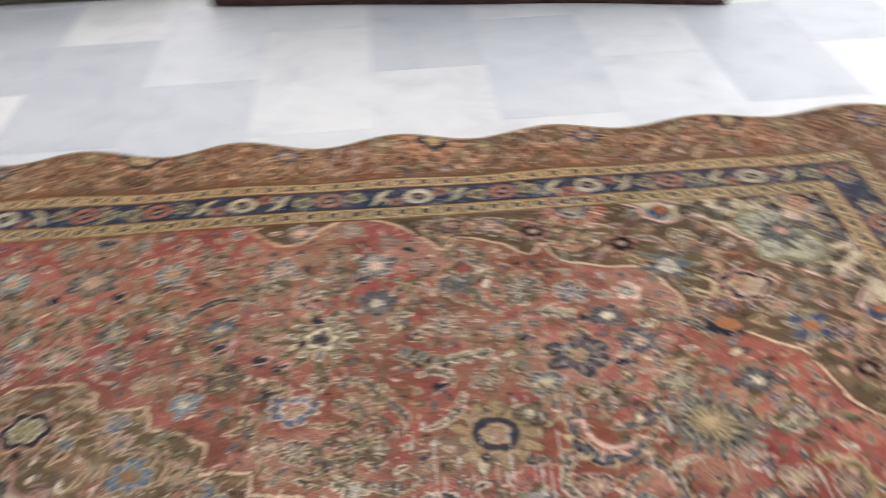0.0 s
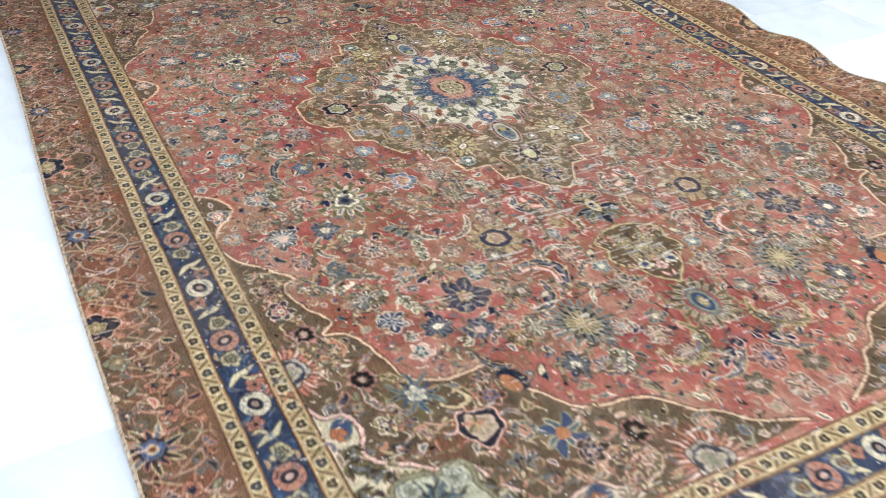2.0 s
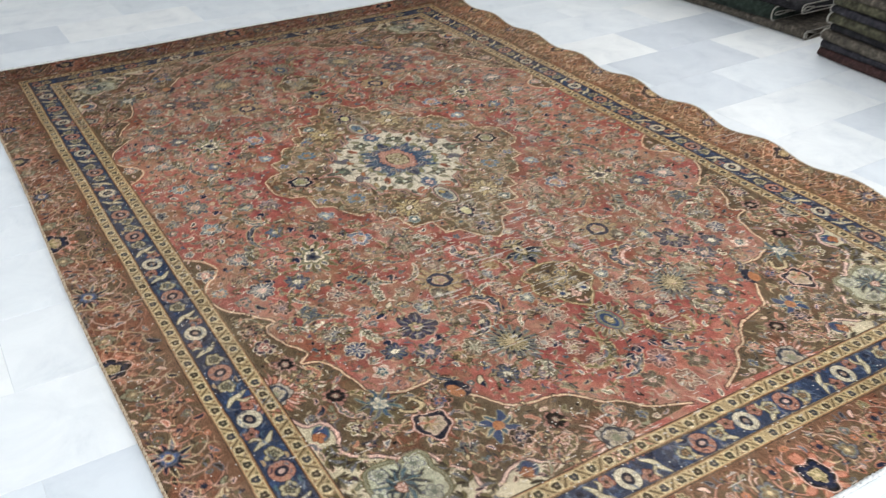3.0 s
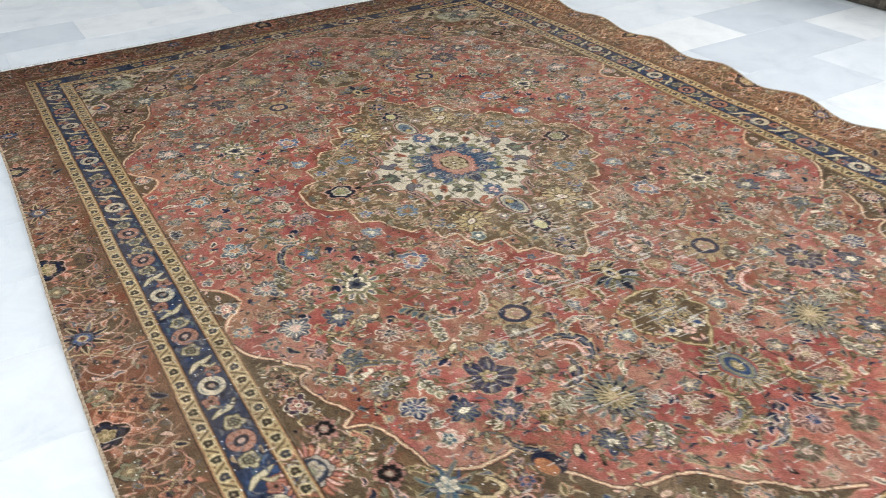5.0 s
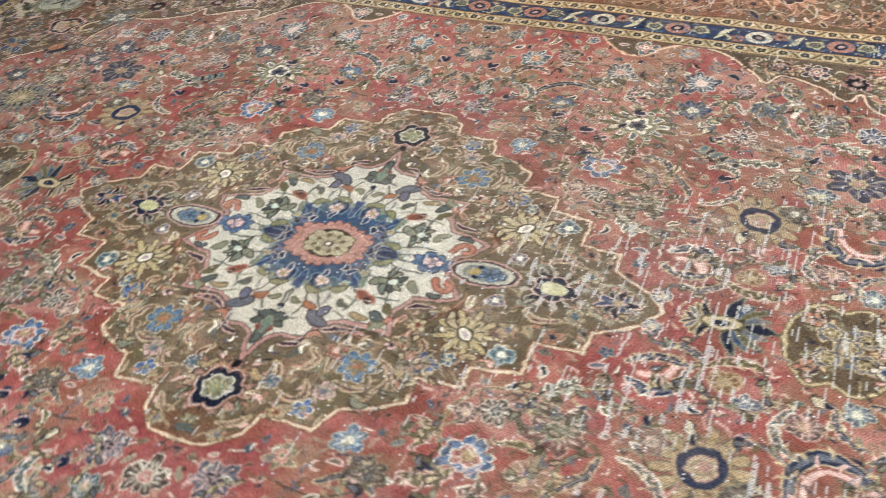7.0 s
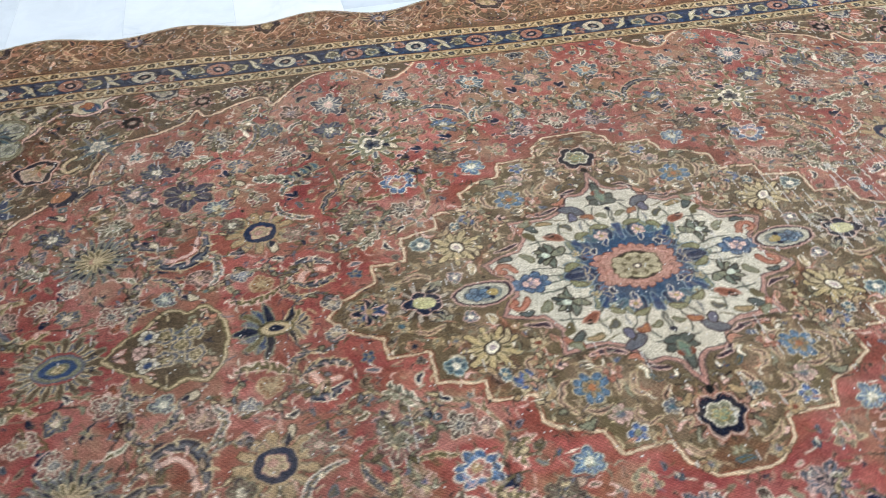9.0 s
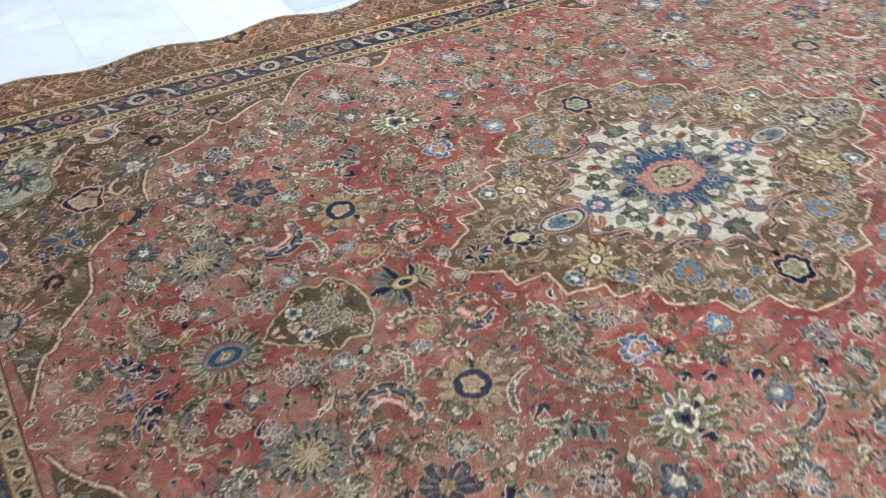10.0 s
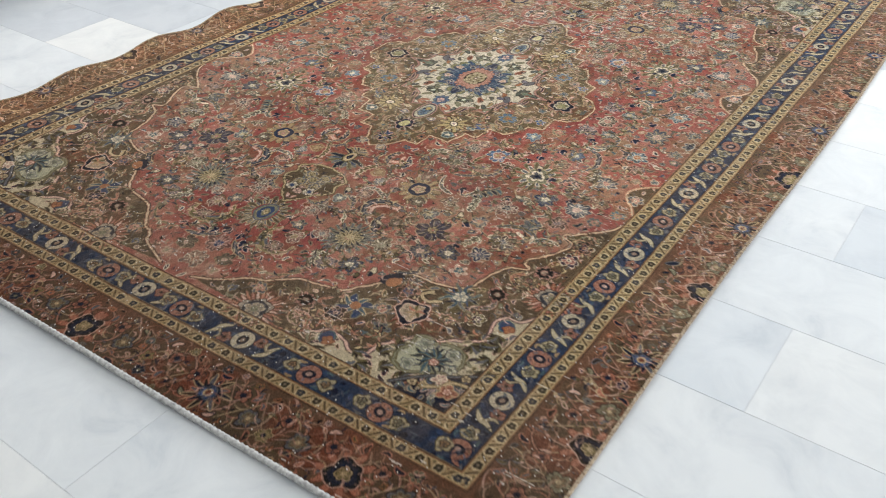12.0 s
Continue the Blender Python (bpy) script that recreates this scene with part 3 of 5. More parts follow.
    for u, v, l, a, c in ((0.296, 0.110, 0.040, 0.9, STRAW), (0.372, 0.196, 0.036, 2.4, GOLD), (0.388, 0.046, 0.034, 0.2, SAGE), (0.262, 0.250, 0.034, 1.2, GOLD), (0.106, 0.232, 0.030, 2.6, SALMON), (0.036, 0.336, 0.034, 0.4, GOLD), (0.210, 0.340, 0.032, 0.2, SAGE), (0.420, 0.030, 0.026, 2.0, NAVY)):
        leaf(u, v, l, a, 0.008, 0.0062, c, UMBER)


medallion_ground()


# -- the red field: the large blossoms first --
def field_blossoms():
    for u, v, r in ((0.452, 0.563, 0.045), (1.112, 0.0, 0.055), (1.063, 0.288, 0.045), (1.018, 0.108, 0.03), (0.875, 0.468, 0.04), (0.715, 0.0, 0.036)):
        keep(u, v, r)
    ring_flower(0.733, 0.298, 0.036, (0.030, 0.044, 0.086), STRAW, GOLD, 13, 1.0, 0.0, 1.95)
    # white blossom with a dark heart
    spikes(0.452, 0.563, 0.03, 0.085, 13, OLIVE, SAGE, 0.1, 0.95, 0, 0.5)
    spikes(0.452, 0.563, 0.03, 0.062, 11, SLATE, CREAM, 0.4, 0.95, 0, 0.4)
    petals(0.452, 0.563, 0.043, 6, SAGE, STRAW, 0.25)
    petals(0.452, 0.563, 0.031, 6, CREAM, OLIVE, 0.3)
    petals(0.452, 0.563, 0.018, 5, SLATE, UMBER, 0.45)
    petals(0.452, 0.563, 0.009, 4, NAVY, None, 0.45)
    # eyed palmette on the long axis
    spikes(1.112, 0.0, 0.045, 0.084, 18, BROWN, SAGE, 0.1, 0.9, 0, 0.5)
    spikes(1.112, 0.0, 0.045, 0.068, 18, SLATE, STRAW, 0.3, 0.9, 0, 0.3)
    disc(1.112, 0.0, 0.047, SLATE, 0.7)
    disc(1.112, 0.0, 0.041, SAGE, 0.68)
    disc(1.112, 0.0, 0.033, BLUE, 0.64)
    disc(1.112, 0.0, 0.021, SAGE, 0.6)
    petals(1.112, 0.0, 0.015, 5, STRAW, OLIVE, 0.3, 0.2, 0.6)
    # great feathered palmette
    for k, (r, c, e) in enumerate(((0.084, SLATE, SAGE), (0.062, NAVY, SAGE), (0.038, OLIVE, STRAW))):
        spikes(1.063, 0.288, 0.012, r, 21 - 4 * k, c, e, 0.3 * k, 0.85, -0.6, 0.45)
    disc(1.058, 0.288, 0.012, STRAW)
    petals(1.018, 0.108, 0.036, 7, RUST, PINK, 0.35, 0.2)
    petals(1.018, 0.108, 0.024, 7, PINK, RUST, 0.35, 0.5)
    petals(1.018, 0.108, 0.013, 5, SLATE, STRAW, 0.3)
    disc(1.018, 0.108, 0.006, BLACK)
    # six-lobed dusky blossom
    petals(0.885, 0.468, 0.058, 6, (0.060, 0.050, 0.072), (0.30, 0.22, 0.12), 0.34, 0.5, 0.95, 0, 0.0026)
    for k in range(6):
        a = 1.047 * k + 0.5
        for d in (-0.22, 0.0, 0.22):
            leaf(0.885 + 0.016 * math.cos(a), 0.468 + 0.015 * math.sin(a), 0.036, a + d, 0.002, 0.0024, (SLATE, (0.24, 0.19, 0.13), (0.03, 0.04, 0.085))[int(d * 5 + 1)], None)
    petals(0.885, 0.468, 0.017, 6, STRAW, OLIVE, 0.38, 0.2, 0.95)
    disc(0.885, 0.468, 0.006, ROSE)
    # pendant blossom with blue leaves
    for k in range(9):
        a = math.radians(-80 + 20 * k)
        leaf(0.725, 0.0, 0.072 - 0.012 * (k % 2), a, 0.006, 0.0070, (NAVY, SLATE, OLIVE, BLUE)[k % 4], SAGE)
        leaf(0.70, 0.0, 0.048, math.pi - a * 0.8, 0.004, 0.0056, (SLATE, OLIVE, NAVY)[k % 3], STRAW)
    disc(0.715, 0.0, 0.034, OLIVE, 0.6)
    disc(0.715, 0.0, 0.028, STRAW, 0.55)
    disc(0.715, 0.0, 0.014, NAVY, 0.55)
    # cartouche on the axis
    cart = [(0.805, 0.0), (0.818, 0.052), (0.850, 0.094), (0.882, 0.084), (0.922, 0.099), (0.962, 0.062), (1.002, 0.036), (1.036, 0.0)]
    plaque = inside([*curve(cart), (0.9, -0.1)], UU, VV)
    paint((slice(None), slice(None)), plaque.astype(float), BROWN)
    sprigs(plaque, 40, [STRAW, OLIVE, SLATE, PINK, SAGE], (0.010, 0.022), (0.0022, 0.0042))
    stroke(cart, 0.0026, STRAW, OLIVE)
    for u, v in ((0.895, 0.0), (0.925, 0.028), (0.87, 0.028)):
        petals(u, v, 0.021, 5, SLATE, STRAW, 0.35, 9 * u)
        petals(u, v, 0.011, 5, OLIVE, STRAW, 0.35, 9 * u)
    petals(0.955, 0.035, 0.020, 6, CREAM, UMBER, 0.3)
    disc(0.955, 0.035, 0.009, BLUE)
    petals(0.97, 0.0, 0.016, 5, PINK, UMBER, 0.3)
    petals(0.845, 0.055, 0.016, 5, SALMON, UMBER, 0.3)


field_blossoms()


def sickle(points, width, col, edge):
    """A curved leaf: pale rim, dark body, a lighter vein and small teeth along its back."""
    stroke(points, width, col, edge, taper=True, rim=0.0024)
    stroke(points, width * 0.36, SLATE if sum(col) < 0.2 else OLIVE, taper=True)
    p = curve(points, 5)
    for k in range(2, len(p) - 1, 2):
        a = math.atan2(*(p[k] - p[k - 1])[::-1]) + (1.9 if k % 4 else -1.9)
        leaf(p[k][0], p[k][1], width * 1.9, a, width * 0.3, width * 0.28, (STRAW, SLATE, PINK, OLIVE)[k % 4 if k % 4 < 4 else 0], None)


def field_leaves():
    # long toothed and sickle-shaped leaves
    stroke([(0.564, 0.490), (0.556, 0.407), (0.588, 0.366), (0.597, 0.324), (0.570, 0.304)], 0.0030, OLIVE, None)
    sickle([(0.560, 0.405), (0.588, 0.366), (0.598, 0.330)], 0.0060, NAVY, STRAW)
    sickle([(0.578, 0.505), (0.615, 0.492), (0.645, 0.478), (0.668, 0.448)], 0.0085, NAVY, STRAW)
    for k in range(6):
        leaf(0.594 + 0.014 * k, 0.503 - 0.009 * k, 0.026, 1.1, 0.004, 0.0056, (TEAL, NAVY)[k % 2], SAGE)
    sickle([(0.846, 0.326), (0.850, 0.268), (0.882, 0.228), (0.930, 0.236), (0.976, 0.284)], 0.0112, (0.026, 0.036, 0.070), STRAW)
    stroke([(0.862, 0.312), (0.872, 0.272), (0.900, 0.250), (0.940, 0.258)], 0.0044, PINK)
    sickle([(0.910, 0.292), (0.955, 0.298), (0.988, 0.322), (0.986, 0.366)], 0.0100, (0.030, 0.036, 0.062), STRAW)
    sickle([(0.599, 0.161), (0.637, 0.180), (0.670, 0.164), (0.682, 0.124)], 0.0105, (0.030, 0.040, 0.075), CREAM)
    stroke([(0.615, 0.146), (0.648, 0.146), (0.664, 0.112)], 0.0060, PINK, SALMON)
    sickle([(1.140, 0.100), (1.189, 0.074), (1.226, 0.095), (1.247, 0.138), (1.230, 0.186), (1.190, 0.190)], 0.0088, (0.20, 0.155, 0.062), STRAW)
    stroke([(1.196, 0.088), (1.222, 0.112), (1.232, 0.146)], 0.0048, SLATE)
    sickle([(1.268, 0.032), (1.300, 0.075), (1.312, 0.120)], 0.0078, NAVY, STRAW)
    sickle([(0.742, 0.728), (0.725, 0.690), (0.738, 0.640), (0.768, 0.598)], 0.0100, SLATE, STRAW)
    stroke([(0.748, 0.720), (0.760, 0.70), (0.752, 0.675)], 0.006, CREAM)
    sickle([(0.45, 0.350), (0.49, 0.345), (0.53, 0.355)], 0.0050, OLIVE, STRAW)
    sickle([(0.20, 0.60), (0.22, 0.66), (0.28, 0.69), (0.34, 0.67)], 0.0085, NAVY, STRAW)
    sickle([(0.06, 0.62), (0.10, 0.67), (0.16, 0.66), (0.18, 0.61)], 0.0075, SLATE, STRAW)
    sickle([(0.24, 0.50), (0.29, 0.475), (0.33, 0.50)], 0.0055, NAVY, STRAW)
    sickle([(1.06, 0.555), (1.10, 0.530), (1.118, 0.490)], 0.0072, NAVY, STRAW)
    sickle([(0.395, 0.665), (0.430, 0.690), (0.470, 0.685)], 0.0066, SLATE, CREAM)
    # serrated leaves
    for u, v, a, n in ((0.508, 0.215, -0.75, 6), (0.700, 0.486, 0.15, 7), (0.590, 0.610, 0.9, 5), (0.330, 0.715, 0.3, 6), (1.190, 0.270, 0.6, 6), (0.860, 0.590, -0.3, 6)):
        c, q = math.cos(a), math.sin(a)
        for k in range(n):
            x, y = u + 0.011 * (k - n / 2) * c, v + 0.011 * (k - n / 2) * q
            for d in (-1, 1):
                leaf(x, y, 0.020 - 0.0016 * abs(k - n // 2), a + d * 0.75, 0.002, 0.0040, SAGE if d > 0 else (0.10, 0.105, 0.075), CREAM if k % 2 else None)
        stroke([(u - 0.006 * n * c, v - 0.006 * n * q), (u + 0.006 * n * c, v + 0.006 * n * q)], 0.0018, UMBER, smooth=False)
    # navy bracts in twos and threes
    for u, v, a in ((0.368, 0.419, 0.4), (0.384, 0.478, 0.9), (0.340, 0.509, 0.2), (0.651, 0.404, 0.6), (0.433, 0.608, 0.1), (0.611, 0.545, 1.0), (0.954, 0.430, 1.3), (1.110, 0.188, 0.8), (1.233, 0.023, 0.2), (1.255, 0.050, 0.5),
                    (1.271, 0.076, 0.9), (1.125, 0.360, 0.5), (0.771, 0.232, 0.3), (0.800, 0.520, 1.2), (0.905, 0.560, 0.4), (0.540, 0.255, 0.1), (0.270, 0.545, 0.7), (0.140, 0.590, 0.2), (0.060, 0.705, 0.8), (0.505, 0.720, 0.5)):
        for k, d in enumerate((-0.9, 0.0, 0.9)):
            leaf(u, v, 0.026 - 0.005 * (k != 1), a + d, 0.002, 0.0062, (0.022, 0.034, 0.078) if k != 2 else NAVY, PINK if k == 1 else None)


field_leaves()


def blossom(u, v, r, n, a, b, c):
    """A many-petalled flower: dark petals, thin pale outlines, a second smaller whorl and an eye."""
    dark, pale = (a, b) if sum(a) < sum(b) else (b, a)
    if sum(pale) < 0.45:
        pale = STRAW
    petals(u, v, r * 1.12, n, dark, pale, 0.42, u * 9, 1.0, 0, 0.0024)
    petals(u, v, r * 0.66, n, c if sum(c) < 0.5 else ROSE, pale, 0.35, u * 9 + 0.3, 1.0, 0, 0.0018)
    disc(u, v, r * 0.24, pale)
    disc(u, v, r * 0.12, UMBER)


def lobed(u, v, r, n, line, ground, heart):
    """A flower drawn in pale line: open lobes that show a dark ground, and a small eye."""
    line = tuple(0.88 * c for c in line)
    petals(u, v, r, n, ground, line, 0.34, 5 * u + 3 * v, 1.0, 0, 0.0024)
    spikes(u, v, r * 0.30, r * 0.84, n, line, None, 5 * u + 3 * v + math.pi / n, 1.0, 0, 0.22)
    petals(u, v, r * 0.34, 5, heart, line, 0.25, u, 1.0, 0, 0.0020)


def mid_blossoms():
    # ring of blue petals round a tan heart
    petals(0.420, 0.388, 0.040, 9, (0.060, 0.100, 0.165), CREAM, 0.30, 0.3, 0.9, 0, 0.0030)
    petals(0.420, 0.388, 0.021, 6, ROSE, CREAM, 0.2, 0.1, 0.9, 0, 0.0024)
    disc(0.424, 0.384, 0.010, GOLD)
    dark, warm, cool = (0.085, 0.055, 0.040), (0.15, 0.065, 0.050), (0.070, 0.075, 0.090)
    for u, v, r, n, line, ground, heart in (
        (0.527, 0.302, 0.046, 8, (0.42, 0.33, 0.22), warm, SAGE), (0.300, 0.465, 0.031, 7, SAGE, dark, STRAW), (0.247, 0.417, 0.027, 6, MINT, (0.07, 0.11, 0.16), CREAM), (0.432, 0.294, 0.026, 6, CREAM, dark, NAVY),
        (0.392, 0.310, 0.020, 5, PINK, dark, STRAW), (0.514, 0.389, 0.032, 6, PINK, (0.26, 0.15, 0.085), BLUE), (0.549, 0.656, 0.036, 7, SAGE, (0.045, 0.055, 0.095), CREAM), (0.662, 0.582, 0.034, 7, CREAM, warm, NAVY),
        (0.737, 0.130, 0.024, 5, STRAW, (0.26, 0.12, 0.05), GOLD), (0.774, 0.168, 0.020, 5, CREAM, cool, BLUE)):
        lobed(u, v, r, n, line, ground, heart)
    for u, v, r, n, line, ground, heart in (
        (0.992, 0.122, 0.026, 6, CREAM, dark, SLATE), (1.026, 0.112, 0.024, 6, CREAM, warm, NAVY), (1.104, 0.130, 0.024, 5, STRAW, cool, CREAM), (1.154, 0.160, 0.028, 6, CREAM, warm, GOLD),
        (1.034, 0.387, 0.034, 6, CREAM, (0.17, 0.13, 0.075), SAGE), (1.055, 0.432, 0.026, 5, STRAW, (0.23, 0.13, 0.05), PINK), (1.160, 0.374, 0.034, 7, SAGE, (0.040, 0.050, 0.090), CREAM), (0.994, 0.495, 0.036, 7, SAGE, (0.035, 0.045, 0.085), PINK),
        (0.823, 0.406, 0.030, 6, MINT, cool, STRAW), (0.921, 0.352, 0.026, 5, SAGE, dark, PINK)):
        lobed(u, v, r, n, line, ground, heart)
    for u, v, r, n, line, ground, heart in (
        (0.927, 0.134, 0.022, 5, MINT, cool, CREAM), (1.221, 0.142, 0.026, 6, PINK, dark, SAGE), (0.815, 0.665, 0.036, 7, CREAM, dark, SLATE), (0.902, 0.648, 0.032, 6, CREAM, (0.035, 0.045, 0.085), BLUE),
        (0.694, 0.689, 0.030, 6, SAGE, (0.045, 0.060, 0.090), TEAL), (0.640, 0.745, 0.030, 6, PINK, dark, SLATE), (0.542, 0.762, 0.040, 8, CREAM, cool, PINK), (0.470, 0.800, 0.028, 6, STRAW, warm, NAVY),
        (0.951, 0.570, 0.034, 7, SAGE, (0.035, 0.045, 0.085), CREAM), (1.300, 0.0, 0.040, 8, PINK, warm, BLUE)):
        lobed(u, v, r, n, line, ground, heart)
    for u, v, r, n, line, ground, heart in (
        (1.385, 0.0, 0.036, 7, CREAM, (0.17, 0.09, 0.06), SALMON), (0.0, 0.570, 0.036, 8, CREAM, dark, ROSE), (0.100, 0.545, 0.036, 8, PINK, cool, NAVY), (0.0, 0.760, 0.048, 9, STRAW, cool, PINK), (0.160, 0.770, 0.036, 7, CREAM, (0.06, 0.10, 0.12), ORANGE),
        (0.235, 0.800, 0.028, 6, PINK, dark, NAVY), (0.360, 0.760, 0.034, 7, CREAM, cool, ROSE), (0.270, 0.605, 0.028, 6, SAGE, (0.06, 0.09, 0.15), CREAM), (0.345, 0.590, 0.030, 6, STRAW, warm, TEAL), (0.080, 0.620, 0.028, 6, MINT, cool, GOLD)):
        lobed(u, v, r, n, line, ground, heart)
    for u, v, r, n, line, ground, heart in (
        (0.860, 0.180, 0.026, 6, PINK, dark, GOLD), (0.790, 0.335, 0.026, 6, SAGE, dark, CREAM), (0.735, 0.420, 0.024, 5, CREAM, warm, OLIVE), (1.190, 0.315, 0.030, 7, PINK, cool, OLIVE), (1.100, 0.215, 0.024, 6, CREAM, warm, SLATE),
        (0.770, 0.555, 0.028, 6, STRAW, cool, ROSE), (0.455, 0.455, 0.022, 5, CREAM, warm, NAVY), (1.345, 0.075, 0.028, 6, SAGE, dark, PINK), (0.660, 0.275, 0.026, 6, SAGE, warm, PINK), (0.610, 0.040, 0.018, 5, CREAM, cool, GOLD)):
        lobed(u, v, r, n, line, ground, heart)
    # buds: a pale oval with a dark tip
    for u, v, a in ((0.585, 0.572, 0.9), (0.866, 0.120, 0.3), (0.705, 0.225, 1.2), (0.945, 0.300, 0.6), (1.135, 0.440, 0.2), (0.395, 0.535, 0.5), (0.205, 0.545, 1.1), (0.765, 0.480, 0.4)):
        leaf(u, v, 0.032, a, 0.004, 0.0078, (0.40, 0.32, 0.20), UMBER)
        leaf(u + 0.018 * math.cos(a), v + 0.018 * math.sin(a), 0.022, a + 0.2, 0.002, 0.0056, NAVY, None)


mid_blossoms()


def crescents(where, count, cols, edges):
    """Curved leaves of a hand's breadth, dark with a pale rim, strewn between the blossoms."""
    ys, xs = np.nonzero(where)
    done = 0
    for i in rng.integers(0, len(ys), count * 12):
        u, v, a = xs[i] * PX, ys[i] * PX, rng.uniform(0, 6.28)
        turn, step, pts = rng.choice([-1, 1]) * rng.uniform(0.35, 0.7), rng.uniform(0.020, 0.030), []
        for k in range(5):
            pts.append((u, v))
            u, v, a = u + step * math.cos(a), v + step * math.sin(a), a + turn
        cells = [(min(NV - 1, int(p[1] / PX)), min(NU - 1, int(p[0] / PX))) for p in pts]
        if min(min(p) for p in pts) < 0.01 or not all(where[c] and not KEEP[c] for c in cells) or sum(BUSY[c] for c in cells) > 1:
            continue
        sickle(pts, rng.uniform(0.0055, 0.0085), cols[done % len(cols)], edges[done % len(edges)])
        done += 1
        if done >= count:
            break


crescents(INFIELD, 18, [NAVY, SLATE, OLIVE, NAVY, TEAL, UMBER], [STRAW, CREAM, PINK])
crescents(INSPAN, 14, [SALMON, OLIVE, RUST, SLATE], [STRAW, PINK, UMBER])


# -- the corners --
def corner_piece():
    body = curve([(1.03, 0.915), (1.085, 0.885), (1.090, 0.848), (1.136, 0.831), (1.190, 0.850), (1.222, 0.826), (1.249, 0.784), (1.272, 0.756), (1.275, 0.708), (1.328, 0.675), (1.373, 0.640),
                  (1.422, 0.637), (1.434, 0.601), (1.410, 0.560), (1.407, 0.505), (1.428, 0.485), (1.455, 0.44)], 5)
    m = m0 = inside([*body, (1.6, 1.0), (1.03, 1.0)], UU, VV) & FIELD
    ART[m] = (0.36, 0.30, 0.19)
    BUSY[m] = True
    KEEP[m] = True
    stroke(body, 0.0036, PINK, PLUM, smooth=False)
    tri = [(1.300, 0.93), (1.323, 0.908), (1.366, 0.848), (1.388, 0.812), (1.413, 0.783), (1.46, 0.741), (1.6, 1.0)]
    m = inside(tri, UU, VV) & FIELD
    corner = m0 & ~m
    # dark leaf fans and curling outlines on the cream ground
    sprigs(corner, 150, [OLIVE, UMBER, SLATE, BROWN, SAGE, (0.16, 0.13, 0.08), PLUM], (0.012, 0.030), (0.0028, 0.0055), True)
    for u, v, turn in ((1.432, 0.690, 2.2), (1.255, 0.895, -0.6), (1.425, 0.605, 1.7), (1.214, 0.850, 0.2), (1.395, 0.655, 2.6), (1.165, 0.868, -0.2), (1.235, 0.830, 0.9), (1.345, 0.672, 1.9), (1.300, 0.905, 0.3), (1.455, 0.640, 1.2), (1.440, 0.750, 2.6), (1.200, 0.890, -0.9)):
        for k in range(7):
            leaf(u, v, 0.040 - 0.005 * abs(k - 3), turn - 1.2 + 0.4 * k, 0.003, 0.0046, ((0.085, 0.075, 0.040), UMBER, OLIVE, SLATE)[k % 4], None)
    ART[m] = NAVY
    # white-green trefoil palmette with a dark spray
    mint = curve([(1.412, 0.728), (1.392, 0.698), (1.355, 0.690), (1.322, 0.703), (1.285, 0.700), (1.272, 0.728), (1.283, 0.752), (1.270, 0.782), (1.268, 0.820), (1.292, 0.846),
                  (1.335, 0.850), (1.360, 0.828), (1.382, 0.800), (1.408, 0.758), (1.412, 0.728)], 5)
    region(mint, (0.29, 0.28, 0.185))
    stroke(mint, 0.0034, SAGE, OLIVE, smooth=False)
    for k in range(34):
        a = math.radians(10.6 * k + 6)
        leaf(1.335, 0.783, 0.062 - 0.014 * (k % 3), a, 0.007 * (-1) ** k, 0.0040, (NAVY, TEAL, SLATE, (0.045, 0.055, 0.060))[k % 4], SAGE if k % 3 == 0 else None)
    for u, v, r in ((1.300, 0.735, 0.020), (1.385, 0.735, 0.018), (1.295, 0.815, 0.018), (1.345, 0.835, 0.016)):
        petals(u, v, r, 5, (0.34, 0.33, 0.23), SLATE, 0.35, 5 * u)
        disc(u, v, r * 0.4, (0.13, 0.14, 0.10))
    petals(1.345, 0.788, 0.012, 5, PINK, RUST, 0.3)
    navy = m
    sprigs(navy, 60, [BLUE, SLATE, STRAW, TEAL, SALMON, (0.10, 0.13, 0.18)], (0.012, 0.028), (0.0024, 0.0044), True)
    stroke(tri[:-1], 0.0036, SLATE, UMBER)
    for u, v in ((1.122, 0.864), (1.428, 0.522)):
        disc(u, v, 0.026, TEAL, 0.85, 0.5)
        disc(u, v, 0.022, BLUE, 0.8, 0.5)
        petals(u + 0.008, v + 0.010, 0.015, 4, ORANGE, RUST, 0.3)
    petals(1.390, 0.835, 0.018, 6, PINK, CREAM, 0.35)
    stroke([(1.372, 0.905), (1.380, 0.868), (1.410, 0.845), (1.432, 0.812)], 0.0045, STRAW, OLIVE)
    petals(1.415, 0.872, 0.024, 5, SALMON, STRAW, 0.35, 0.8)
    petals(1.415, 0.872, 0.011, 5, PINK, RUST, 0.35, 0.8)
    petals(1.350, 0.885, 0.012, 5, STRAW, UMBER, 0.3)
    petals(1.432, 0.785, 0.012, 5, STRAW, UMBER, 0.3)


